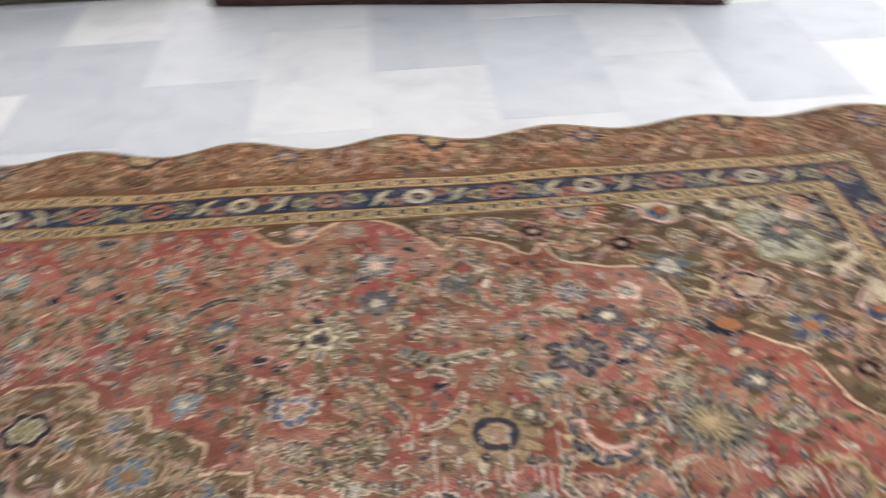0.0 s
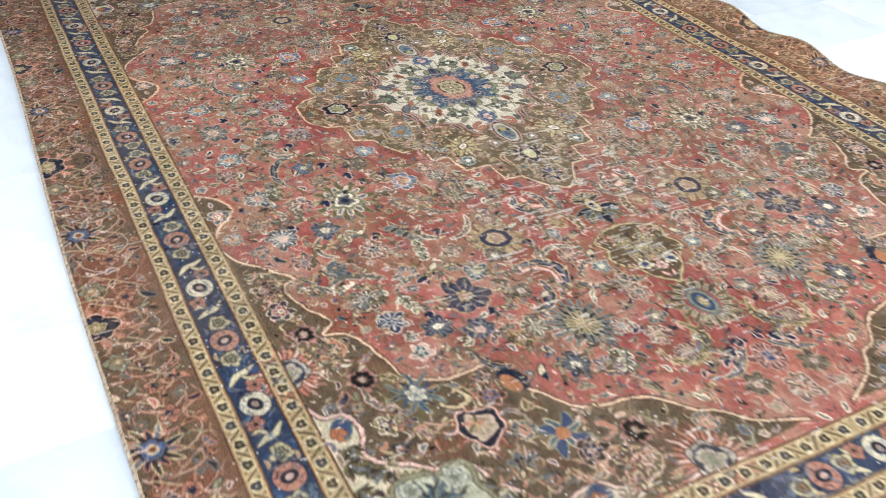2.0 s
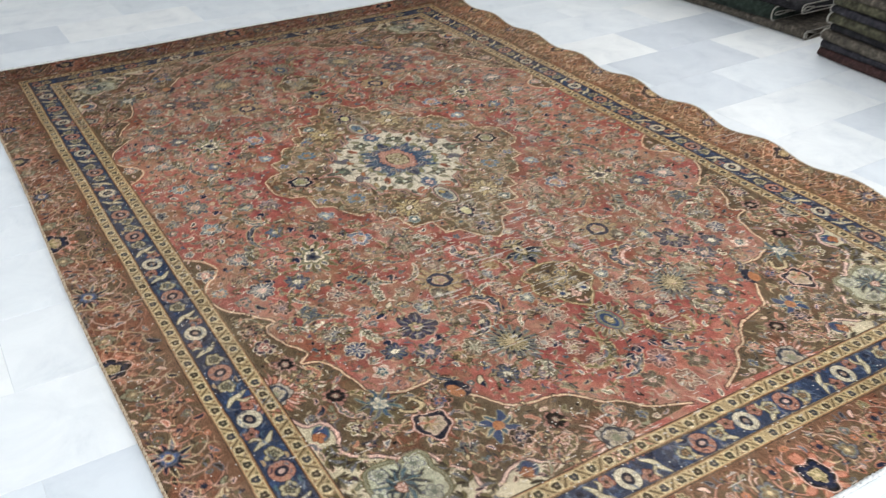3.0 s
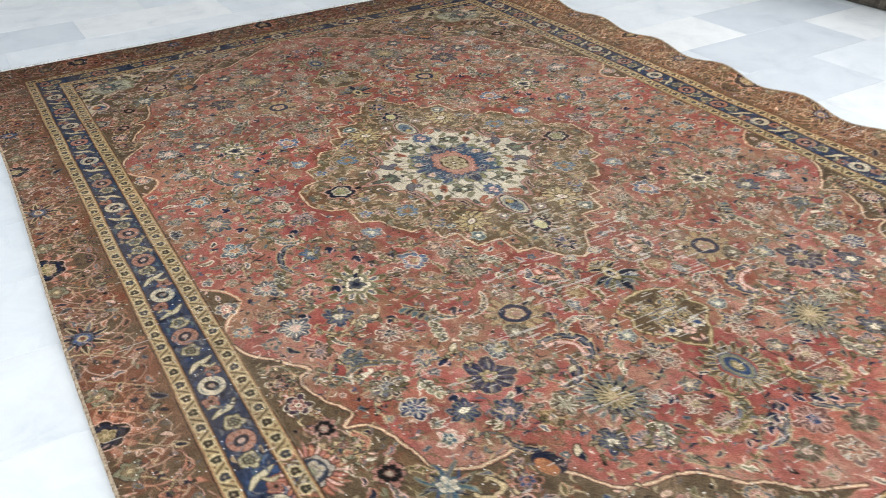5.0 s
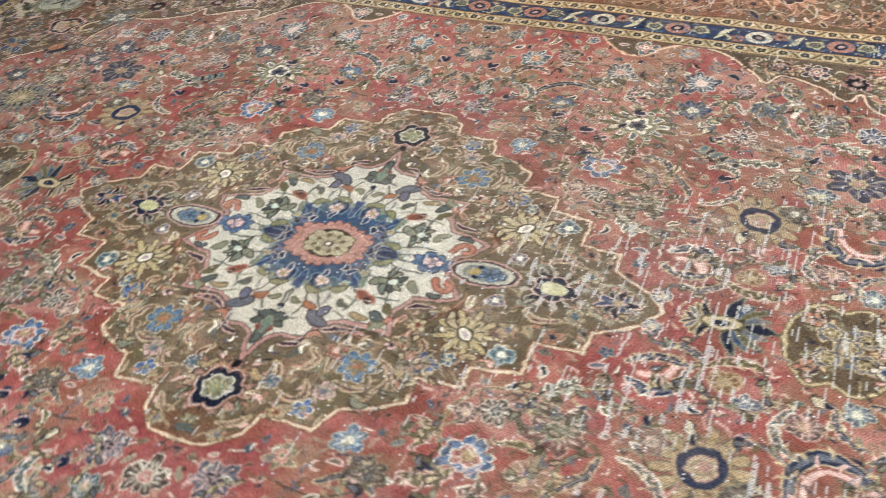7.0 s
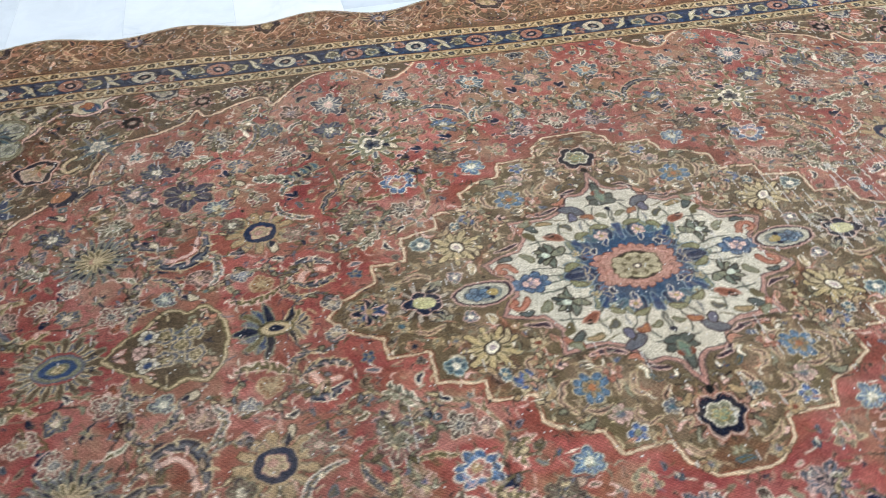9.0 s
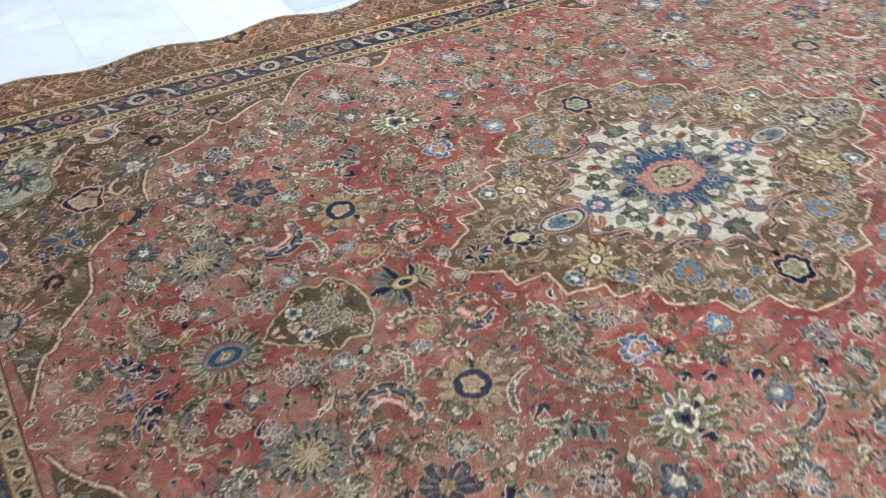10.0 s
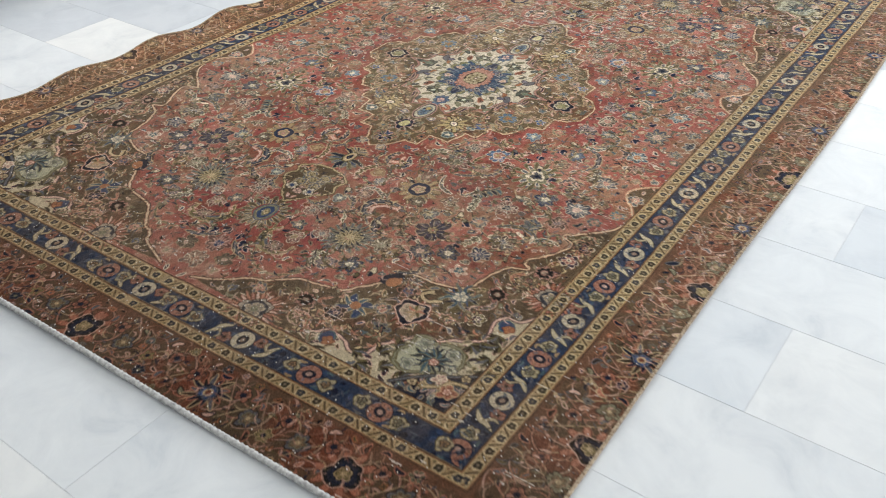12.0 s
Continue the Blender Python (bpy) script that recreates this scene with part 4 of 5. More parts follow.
def spandrel_blossoms():
    corner_piece()
    for u, v, r in ((1.218, 0.632, 0.055), (1.095, 0.700, 0.045), (1.291, 0.502, 0.045), (1.025, 0.776, 0.03), (1.345, 0.378, 0.03), (0.952, 0.905, 0.06), (1.452, 0.298, 0.06)):
        keep(u, v, r)
    # dark ring in a frame of fine rosy leaves
    for k in range(26):
        leaf(1.218 + 0.040 * math.cos(0.2417 * k), 0.632 + 0.040 * math.sin(0.2417 * k), 0.036 - 0.010 * (k % 3 == 0), 0.2417 * k + 0.35 * (-1) ** k, 0.003, 0.0034, ((0.33, 0.15, 0.11), RUST, PINK, SLATE)[k % 4], (UMBER, STRAW)[k % 2] if k % 3 == 0 else None)
    petals(1.218, 0.632, 0.047, 8, PINK, RUST, 0.07, 0.2)
    petals(1.218, 0.632, 0.043, 8, (0.020, 0.022, 0.040), None, 0.07, 0.2)
    petals(1.218, 0.632, 0.030, 8, (0.33, 0.25, 0.16), PINK, 0.10, 0.4, 1.0, 0, 0.0020)
    for k in range(7):
        leaf(1.210, 0.640, 0.026, 0.9 * k, 0.002, 0.0040, ((0.30, 0.20, 0.10), OLIVE, SALMON)[k % 3], None)
    # blue sprays
    for k in range(24):
        leaf(1.095, 0.700, 0.058 - 0.014 * (k % 3), math.radians(15 * k), 0.006 * (-1) ** k, 0.0036, (BLUE, TEAL, NAVY, SLATE)[k % 4], SAGE if k % 3 == 0 else None)
    petals(1.095, 0.700, 0.020, 6, CREAM, TEAL, 0.35, 0.2)
    for k in range(4):
        leaf(1.291, 0.502, 0.050, math.radians(90 * k + 30), 0.008, 0.011, BLUE, SAGE)
        leaf(1.291, 0.502, 0.046, math.radians(90 * k + 70), 0.006, 0.005, TEAL, STRAW)
    disc(1.291, 0.502, 0.015, ORANGE)
    # black eight-dot blossoms
    for u, v in ((1.025, 0.776), (1.345, 0.378), (0.86, 0.835)):
        petals(u, v, 0.030, 9, (0.33, 0.15, 0.11), UMBER, 0.30, 0.2)
        for k in range(8):
            a = math.radians(45 * k)
            disc(u + 0.0165 * math.cos(a), v + 0.0165 * math.sin(a), 0.0070, BLACK)
        disc(u, v, 0.007, (0.30, 0.22, 0.15))
    # half palmettes that grow out of the guard stripes
    for u, v, turn in ((0.952, 0.905, -math.pi / 2), (1.452, 0.298, math.pi)):
        for k in range(30):
            leaf(u + 0.036 * math.cos(0.2094 * k), v + 0.036 * math.sin(0.2094 * k), 0.046 - 0.012 * (k % 2), 0.2094 * k, 0.002, 0.0034, (PINK, (0.34, 0.14, 0.10), SALMON)[k % 3], RUST if k % 2 else None)
        petals(u, v, 0.042, 12, (0.30, 0.25, 0.19), UMBER, 0.12, 0.2)
        disc(u, v, 0.034, (0.045, 0.050, 0.065))
        petals(u, v, 0.027, 7, (0.34, 0.27, 0.18), SLATE, 0.25, 0.2)
        disc(u, v, 0.011, SAGE)
    for u, v, r, n, a, b, c in (
        (1.345, 0.478, 0.026, 6, PINK, UMBER, NAVY), (1.145, 0.785, 0.022, 6, CREAM, OLIVE, PLUM),
        (1.160, 0.575, 0.024, 6, SALMON, UMBER, BLUE), (1.255, 0.565, 0.022, 5, SLATE, STRAW, ROSE),
        (0.395, 0.872, 0.024, 6, SLATE, CREAM, PINK), (0.775, 0.858, 0.026, 6, PLUM, CREAM, PINK),
        (0.70, 0.862, 0.024, 6, SALMON, UMBER, NAVY), (1.38, 0.245, 0.022, 6, SLATE, STRAW, PINK)):
        blossom(u, v, r, n, a, b, c)
    stroke([(0.90, 0.79), (0.93, 0.775), (0.95, 0.79), (0.94, 0.82)], 0.006, SALMON, STRAW)
    stroke([(1.12, 0.63), (1.15, 0.615), (1.16, 0.645), (1.14, 0.67)], 0.005, STRAW, UMBER)
    stroke([(1.30, 0.43), (1.325, 0.41), (1.335, 0.44)], 0.005, SALMON, UMBER)
    # blue and orange crest where the spandrel meets the field
    disc(1.145, 0.512, 0.034, NAVY, 0.7, -0.6)
    disc(1.152, 0.522, 0.024, ORANGE, 0.7, -0.6)


spandrel_blossoms()


# -- small filling: buds, blossoms and leaves in what is left of each ground --
def fill(where, count, cols, sizes, gap=0.004):
    ys, xs = np.nonzero(where)
    done = 0
    for i in rng.integers(0, len(ys), count * 6):
        u, v = xs[i] * PX, ys[i] * PX
        r = rng.uniform(*sizes)
        win = window(u, v, r + gap)
        if BUSY[win].any() or not where[win].mean() > 0.9:
            continue
        a, b, c = (cols[k] for k in rng.choice(len(cols), 3, replace=False))
        a, b = (a, b) if sum(a) < sum(b) else (b, a)
        kind = rng.random()
        if r > 0.0195:
            blossom(u, v, r * 0.9, int(rng.integers(5, 9)), a, b, c)
        elif kind < 0.24:
            petals(u, v, r, int(rng.integers(4, 8)), a, b, 0.35, rng.uniform(0, 6), 1.0, 0, 0.0022)
            disc(u, v, r * 0.32, c)
        elif kind < 0.52:
            t = rng.uniform(0, 6.28)
            leaf(u - r * 0.9 * math.cos(t), v - r * 0.9 * math.sin(t), r * 1.9, t, rng.uniform(-0.5, 0.5) * r, r * 0.34, a, b)
        elif kind < 0.90:
            for k in range(5):
                leaf(u, v, r * rng.uniform(0.8, 1.4), rng.uniform(0, 6.28), rng.uniform(-0.5, 0.5) * r, r * 0.2, a if k % 2 else c, None)
            disc(u, v, r * 0.25, b)
        else:
            disc(u, v, r * 0.5, BLACK, 0.7, rng.uniform(0, 3))
        done += 1
        if done >= count:
            break


KEEP[ivory] = True
FLORA = [NAVY, BLUE, SLATE, CREAM, PINK, SAGE, OLIVE, STRAW, TEAL, NAVY]
MUTED = [SLATE, SAGE, (0.20, 0.150, 0.090), (0.130, 0.100, 0.060), PINK, STRAW, NAVY, TEAL, (0.30, 0.205, 0.125)]
fill(INFIELD, 120, [NAVY, BLUE, SLATE, TEAL, PINK, SAGE, CREAM, STRAW, (0.20, 0.150, 0.090)], (0.018, 0.026), 0.003)
fill(INFIELD, 220, MUTED + [CREAM, BLUE], (0.011, 0.018), 0.002)
fill(INFIELD, 330, MUTED + [UMBER, NAVY], (0.006, 0.011), 0.002)
fill(INSPAN, 40, [NAVY, BLUE, SLATE, SALMON, PINK, SAGE, CREAM], (0.020, 0.028), 0.004)
fill(INSPAN, 110, FLORA + [SALMON, ROSE], (0.012, 0.018), 0.004)
fill(INSPAN, 220, FLORA + [SALMON, RUST], (0.007, 0.012), 0.003)
fill(INMEDAL, 26, [STRAW, BLUE, SAGE, CREAM, SALMON, GOLD], (0.011, 0.016), 0.003)
fill(INMEDAL, 70, [STRAW, OLIVE, SLATE, CREAM, SALMON, BLUE, TEAL], (0.006, 0.010), 0.002)


def vines(where, count, cols, size):
    """Curling stems with pairs of small leaves, pale against the ground."""
    ys, xs = np.nonzero(where)
    for i in rng.integers(0, len(ys), count):
        u, v, a = xs[i] * PX, ys[i] * PX, rng.uniform(0, 6.28)
        turn, pts, step = rng.choice([-1, 1]) * rng.uniform(0.45, 0.8), [], rng.uniform(*size)
        for k in range(7):
            pts.append((u, v))
            u, v, a = u + step * math.cos(a), v + step * math.sin(a), a + turn * (0.6 + 0.12 * k)
        if min(min(p) for p in pts) < 0 or not all(where[min(NV - 1, int(p[1] / PX)), min(NU - 1, int(p[0] / PX))] for p in pts):
            continue
        if any(KEEP[int(p[1] / PX), int(p[0] / PX)] for p in pts):
            continue
        col = cols[i % len(cols)]
        stroke(pts, 0.0028, col, UMBER, taper=True, rim=0.0014, alpha=0.9)
        for k in range(1, 6):
            b = math.atan2(pts[k + 1][1] - pts[k][1], pts[k + 1][0] - pts[k][0])
            leaf(*pts[k], step * 0.75, b + (0.9 if k % 2 else -0.9), 0.002, 0.0034, cols[(i + k) % len(cols)], UMBER if k % 2 else None)


vines(INFIELD, 90, [STRAW, SAGE, OLIVE, SLATE, (0.30, 0.205, 0.125)], (0.014, 0.024))
vines(INSPAN, 60, [SALMON, STRAW, SAGE, GOLD], (0.014, 0.024))
vines(INMEDAL, 30, [STRAW, GOLD, SAGE, SALMON], (0.014, 0.022))
filigree(INFIELD, 620, [SLATE, STRAW, (0.16, 0.115, 0.070), PINK, SAGE, (0.30, 0.205, 0.125), UMBER, NAVY, OLIVE], (0.012, 0.040), (0.0016, 0.0030), (0.45, 0.85))
filigree(INSPAN, 420, [SALMON, STRAW, UMBER, SLATE, PINK, RUST], (0.012, 0.04), (0.0014, 0.0024), (0.5, 0.9))
filigree(INMEDAL, 260, [STRAW, GOLD, SALMON, SAGE, UMBER], (0.012, 0.035), (0.0014, 0.0024), (0.5, 0.9))


filigree(FIELD & ~ivory, 620, [UMBER, BLACK, NAVY, BROWN], (0.010, 0.026), (0.0014, 0.0026), (0.7, 1.0))
filigree(FIELD & ~ivory, 620, [CREAM, STRAW, PINK, SAGE, CREAM], (0.010, 0.026), (0.0011, 0.0019), (0.6, 1.0))


# -- guard stripes, main border and outer border --
def clip_to(mask, draw):
    """Keeps what draw() paints inside the mask alone."""
    before = ART.copy()
    draw()
    ART[~mask] = before[~mask]


def lower(k):
    """The part of band k that runs along the long side (up to the mitre)."""
    m = within(k) & ~within(k - 1) if k < 4 else ~within(3)
    return m & (UU - BAND_U[min(k, 3) - 1] < (VV - BAND_V[min(k, 3) - 1]) * 1.0)


def side(k):
    m = within(k) & ~within(k - 1) if k < 4 else ~within(3)
    return m & ~lower(k)


def guard_run(lo, hi, along, length):
    """A pale gold stripe: dark buds in cream reserves, tied by slanting stems, between fine red and brown lines."""
    mid, half = (lo + hi) / 2, (hi - lo) / 2
    at = (lambda s, w: (s, w)) if along == "u" else (lambda s, w: (w, s))
    for k in range(int(length / 0.048) + 1):
        s = 0.024 + 0.048 * k
        disc(*at(s, mid), 0.0155, (0.40, 0.31, 0.17), 0.86)
        petals(*at(s, mid), 0.0098, 4, ((0.045, 0.050, 0.065), UMBER, (0.050, 0.045, 0.030))[k % 3], OLIVE, 0.20, 0.78, 1.0, 0, 0.0014)
        disc(*at(s, mid), 0.0030, (0.22, 0.17, 0.11))
        flip = 1 if k % 2 else -1
        stroke([at(s + 0.013, mid - flip * half * 0.62), at(s + 0.024, mid), at(s + 0.035, mid + flip * half * 0.62)], 0.0026, (0.125, 0.082, 0.035), smooth=False)
        disc(*at(s + 0.017, mid + flip * half * 0.48), 0.0036, (0.19, 0.10, 0.045))
        disc(*at(s + 0.031, mid - flip * half * 0.48), 0.0036, OLIVE)
    for w, c in ((lo + 0.0018, UMBER), (lo + 0.0050, (0.26, 0.12, 0.05)), (lo + 0.0080, (0.34, 0.25, 0.12)), (hi - 0.0080, (0.34, 0.25, 0.12)), (hi - 0.0050, (0.26, 0.12, 0.05)), (hi - 0.0018, UMBER)):
        stroke([at(0.0, w), at(length + 0.1, w)], 0.0017, c, smooth=False)


clip_to(lower(1), lambda: guard_run(BAND_V[0], BAND_V[1], "u", 1.46))
clip_to(side(1), lambda: guard_run(BAND_U[0], BAND_U[1], "v", 0.93))
clip_to(lower(3), lambda: guard_run(BAND_V[2], BAND_V[3], "u", 1.64))
clip_to(side(3), lambda: guard_run(BAND_U[2], BAND_U[3], "v", 1.09))


def main_border(mid, along, rings, length):
    """Blue stripe: ring blossoms, white and rosy in turn, with tulips, forked cream leaves and straw rosettes between."""
    at = (lambda s, w: (s, w)) if along == "u" else (lambda s, w: (w, s))
    for w in (-0.024, 0.0, 0.024):
        for k in range(int(length / 0.05)):
            disc(*at(0.05 * k + rng.uniform(0, 0.03), mid + w + rng.uniform(-0.008, 0.008)), rng.uniform(0.006, 0.012), (BLUE, NAVY)[k % 2], rng.uniform(0.4, 1.0), rng.uniform(0, 3))
    for i, (s, white) in enumerate(rings):
        disc(*at(s, mid), 0.0330, NAVY, 0.95)
        disc(*at(s, mid), 0.0305, (0.37, 0.315, 0.21) if white else (0.30, 0.135, 0.088), 0.95)
        for q in range(10):
            a = 0.628 * q + s
            leaf(*at(s + 0.018 * math.cos(a), mid + 0.018 * math.sin(a)), 0.010, a if along == "u" else math.pi / 2 - a, 0.0, 0.0013, (0.25, 0.20, 0.14) if white else RUST, None)
        disc(*at(s, mid), 0.0175, (0.018, 0.022, 0.045), 0.8, s * 9)
        disc(*at(s, mid), 0.0080, (0.24, 0.16, 0.11) if white else (0.34, 0.22, 0.17), 0.8, s * 9)
        for d in (-1, 1):
            e = d if i % 2 else -d
            if white:
                # half-open rosy tulip at the rim, then a forked cream leaf
                x = s + d * 0.047
                petals(*at(x, mid + e * 0.016), 0.0165, 5, (0.34, 0.155, 0.105), RUST, 0.32, s)
                disc(*at(x, mid + e * 0.016), 0.005, UMBER)
                x = s + d * 0.082
                stroke([at(x - d * 0.022, mid - e * 0.028), at(x - d * 0.002, mid - e * 0.010), at(x + d * 0.004, mid + e * 0.010), at(x + d * 0.016, mid + e * 0.030)], 0.0068, (0.37, 0.31, 0.19), OLIVE, taper=True, rim=0.0016)
                stroke([at(x - d * 0.004, mid + e * 0.000), at(x - d * 0.018, mid + e * 0.016), at(x - d * 0.014, mid + e * 0.030)], 0.0036, (0.33, 0.27, 0.16), OLIVE, taper=True, rim=0.0018)
            else:
                x = s + d * 0.055
                petals(*at(x, mid + d * 0.004), 0.0205, 6, (0.34, 0.285, 0.165), OLIVE, 0.22, s)
                petals(*at(x, mid + d * 0.004), 0.0095, 5, (0.26, 0.155, 0.07) if i % 2 else SAGE, UMBER, 0.3, s)
                for w in (-0.028, 0.028):
                    leaf(*at(s + d * 0.030, mid + w), 0.020, (0.0 if along == "u" else 1.57) + (0 if d > 0 else math.pi), 0.003, 0.0040, (SLATE, TEAL, GOLD)[(i + d) % 3], None)


MID_U, MID_V = (BAND_U[1] + BAND_U[2]) / 2, (BAND_V[1] + BAND_V[2]) / 2
clip_to(lower(2), lambda: main_border(MID_V, "u", [(0.08, False), (0.26, True), (0.445, False), (0.635, True), (0.815, False), (1.0, True), (1.18, False), (1.36, True), (1.547, False)], 1.6))
clip_to(side(2), lambda: main_border(MID_U, "v", [(0.0, True), (0.142, False), (0.36, True), (0.575, False), (0.785, False), (1.011, False)], 1.05))
OUTER = ~within(3)


def outer_border():
    """Rust and brown outer border with rosy scrolling stems and dark eyed blossoms."""
    for k in range(170):
        if rng.random() < 0.62:
            u, v = rng.uniform(0, 1.8), rng.uniform(1.11, 1.24)
        else:
            u, v = rng.uniform(1.67, 1.8), rng.uniform(0, 1.24)
        win, rr, th = polar(u, v, 0.09, rng.uniform(0, 6))
        paint(win, soft((rr - 0.05 - 0.015 * np.sin(3 * th)) / 6), BROWN if k % 3 else RUST, 0.7, False)
    for k in range(36):
        s, flip = 0.025 + 0.05 * k, 1 if k % 2 else -1
        for at, mid in ((lambda a, w: (a, w), 1.148), (lambda a, w: (w, a), 1.715)):
            tint = ((0.33, 0.185, 0.125), (0.33, 0.150, 0.095), (0.32, 0.205, 0.13))[k % 3]
            stroke([at(s - 0.05, mid + 0.045 * flip), at(s - 0.015, mid + 0.055 * flip), at(s + 0.022, mid + 0.020 * flip), at(s + 0.016, mid - 0.03 * flip), at(s - 0.015, mid - 0.038 * flip), at(s - 0.014, mid - 0.010 * flip)], 0.0026, tint, UMBER, taper=True, busy=False, rim=0.0014)
            stroke([at(s - 0.03, mid - 0.06 * flip), at(s, mid - 0.015 * flip), at(s + 0.05, mid + 0.05 * flip)], 0.0017, tint if k % 2 else STRAW, None, busy=False, alpha=0.8)
            stroke([at(s, mid - 0.065 * flip), at(s + 0.02, mid - 0.02 * flip), at(s + 0.06, mid - 0.005 * flip)], 0.0017, (0.33, 0.16, 0.09), None, busy=False, alpha=0.85)
            leaf(*at(s + 0.012, mid + 0.050 * flip), 0.026, 0.6 * k, 0.004, 0.0052, (SLATE, UMBER, SAGE, NAVY, PINK)[k % 5], UMBER if k % 5 in (2, 4) else SALMON)
    for u, v in ((0.01, 1.212), (0.675, 1.212), (1.375, 1.212), (1.742, 0.0), (1.735, 0.834)):
        spikes(u, v, 0.036, 0.066, 10, SALMON, RUST, 0.2)
        petals(u, v, 0.041, 8, BLACK, PINK, 0.07, 0.2)
        petals(u, v, 0.034, 8, NAVY, None, 0.07, 0.2)
        disc(u, v, 0.021, BLACK)
        petals(u, v, 0.017, 6, OLIVE, STRAW, 0.3, 0.1)
        disc(u, v, 0.006, STRAW)
    for u, v in ((0.34, 1.19), (1.03, 1.19), (1.728, 0.427), (1.70, 1.17)):
        for k in range(14):
            leaf(u, v, 0.060 - 0.014 * (k % 2), 0.449 * k, 0.003, 0.0052, (UMBER, NAVY, SLATE)[k % 3], (STRAW, SALMON)[k % 2])
        disc(u, v, 0.027, NAVY)
        petals(u, v, 0.021, 6, BLUE, SLATE, 0.2, 0.3)
        disc(u, v, 0.012, STRAW)
        disc(u, v, 0.007, RUST)
    for u, v in ((0.12, 1.21), (0.555, 1.20), (0.79, 1.195), (1.24, 1.20), (1.50, 1.20), (1.725, 0.13), (1.735, 0.56), (1.725, 0.70), (1.72, 0.97)):
        petals(u, v, 0.027, 6, SAGE if u < 1.6 else SLATE, UMBER, 0.35, u)
        petals(u, v, 0.017, 6, BROWN, SAGE, 0.35, u)
        disc(u, v, 0.006, STRAW)
    for u, v in ((0.20, 1.15), (0.46, 1.145), (0.60, 1.14), (0.88, 1.145), (0.96, 1.14), (1.14, 1.15), (1.30, 1.14), (1.46, 1.14), (1.58, 1.15), (1.69, 0.08), (1.69, 0.28), (1.70, 0.36), (1.69, 0.5), (1.69, 0.64), (1.69, 0.77), (1.69, 0.90), (1.70, 1.05)):
        petals(u, v, 0.020, 5, SALMON, UMBER, 0.35, u * 5)
        disc(u, v, 0.008, NAVY)


clip_to(OUTER, outer_border)
fill(OUTER, 110, [SLATE, SALMON, PINK, OLIVE, NAVY, STRAW, UMBER, SAGE], (0.011, 0.019), 0.001)
fill(OUTER, 320, [SLATE, SALMON, PINK, OLIVE, NAVY, ORANGE, UMBER], (0.006, 0.012), 0.001)
filigree(OUTER, 420, [SALMON, (0.36, 0.20, 0.115), STRAW, (0.33, 0.185, 0.125), PINK], (0.02, 0.06), (0.0011, 0.0020), (0.5, 0.9))
filigree(OUTER, 260, [UMBER, SLATE, NAVY, OLIVE, PINK], (0.010, 0.028), (0.0016, 0.0034), (0.5, 0.9))
BANDS = within(3) & ~FIELD
filigree(within(2) & ~within(1), 380, [(0.085, 0.12, 0.17), SLATE, TEAL, NAVY, (0.12, 0.15, 0.18)], (0.010, 0.028), (0.0016, 0.0030), (0.5, 0.9))
filigree(BANDS, 260, [UMBER, STRAW, OLIVE, GOLD, SLATE], (0.006, 0.018), (0.001, 0.0020), (0.3, 0.6))


# thin pale outlines between neighbouring dyes
def pale_outlines():
    lum = ART @ np.array([0.3, 0.59, 0.11])
    step = np.zeros_like(lum)
    step[1:-1, 1:-1] = np.maximum(np.abs(lum[1:-1, 2:] - lum[1:-1, :-2]), np.abs(lum[2:, 1:-1] - lum[:-2, 1:-1]))
    near = lum.copy()
    for d in (1, 2):
        for ax in (0, 1):
            near = np.maximum(near, np.maximum(np.roll(lum, d, ax), np.roll(lum, -d, ax)))
    coarse = np.kron(rng.random((NV // 14 + 1, NU // 14 + 1)), np.ones((14, 14)))[:NV, :NU]
    hue = np.kron(rng.random((NV // 40 + 1, NU // 40 + 1)), np.ones((40, 40)))[:NV, :NU]
    a = np.clip((step - 0.018) / 0.05, 0, 1) * (near < 0.26) * 0.28 * coarse * (FIELD & ~KEEP)
    for lo, hi, col in ((0.0, 0.3, STRAW), (0.3, 0.55, CREAM), (0.55, 0.8, PINK), (0.8, 1.01, SAGE)):
        m = (a * ((hue >= lo) & (hue < hi)))[..., None]
        ART[:] = ART * (1 - m) + np.array(col) * m


pale_outlines()

# deep dyes against bleached ones
tone = np.clip(ART @ np.array([0.3, 0.59, 0.11]), 0.004, 1)[..., None]
deep = 0.14 * (tone / 0.14) ** np.where(tone < 0.14, 1.46, 1.34)
ART = 0.985 * ART * deep / tone + 0.015 * deep * np.array([1.05, 1.0, 0.95])
ART *= np.array([0.99, 1.00, 1.04])


# -- the cloth itself --
STEP = 0.0028
gu, gv = int(2 * HALF_U / STEP), int(2 * HALF_V / STEP)
cu, cv = np.linspace(-HALF_U, HALF_U, gu + 1), np.linspace(-HALF_V, HALF_V, gv + 1)
CU, CV = np.meshgrid(cu, cv)


def lattice(shape, scale_u, scale_v, seed):
    """Smooth noise between 0 and 1 over the cloth; the scales are metres between its knots."""
    g = np.random.default_rng(seed)
    nu, nv = int(2 * HALF_U / scale_u) + 3, int(2 * HALF_V / scale_v) + 3
    t = g.random((nv, nu))
    a, b = (CU + HALF_U) / scale_u, (CV + HALF_V) / scale_v
    i, j = a.astype(int), b.astype(int)
    fa, fb = a - i, b - j
    fa, fb = fa * fa * (3 - 2 * fa), fb * fb * (3 - 2 * fb)
    return (t[j, i] * (1 - fa) + t[j, i + 1] * fa) * (1 - fb) + (t[j + 1, i] * (1 - fa) + t[j + 1, i + 1] * fa) * fb


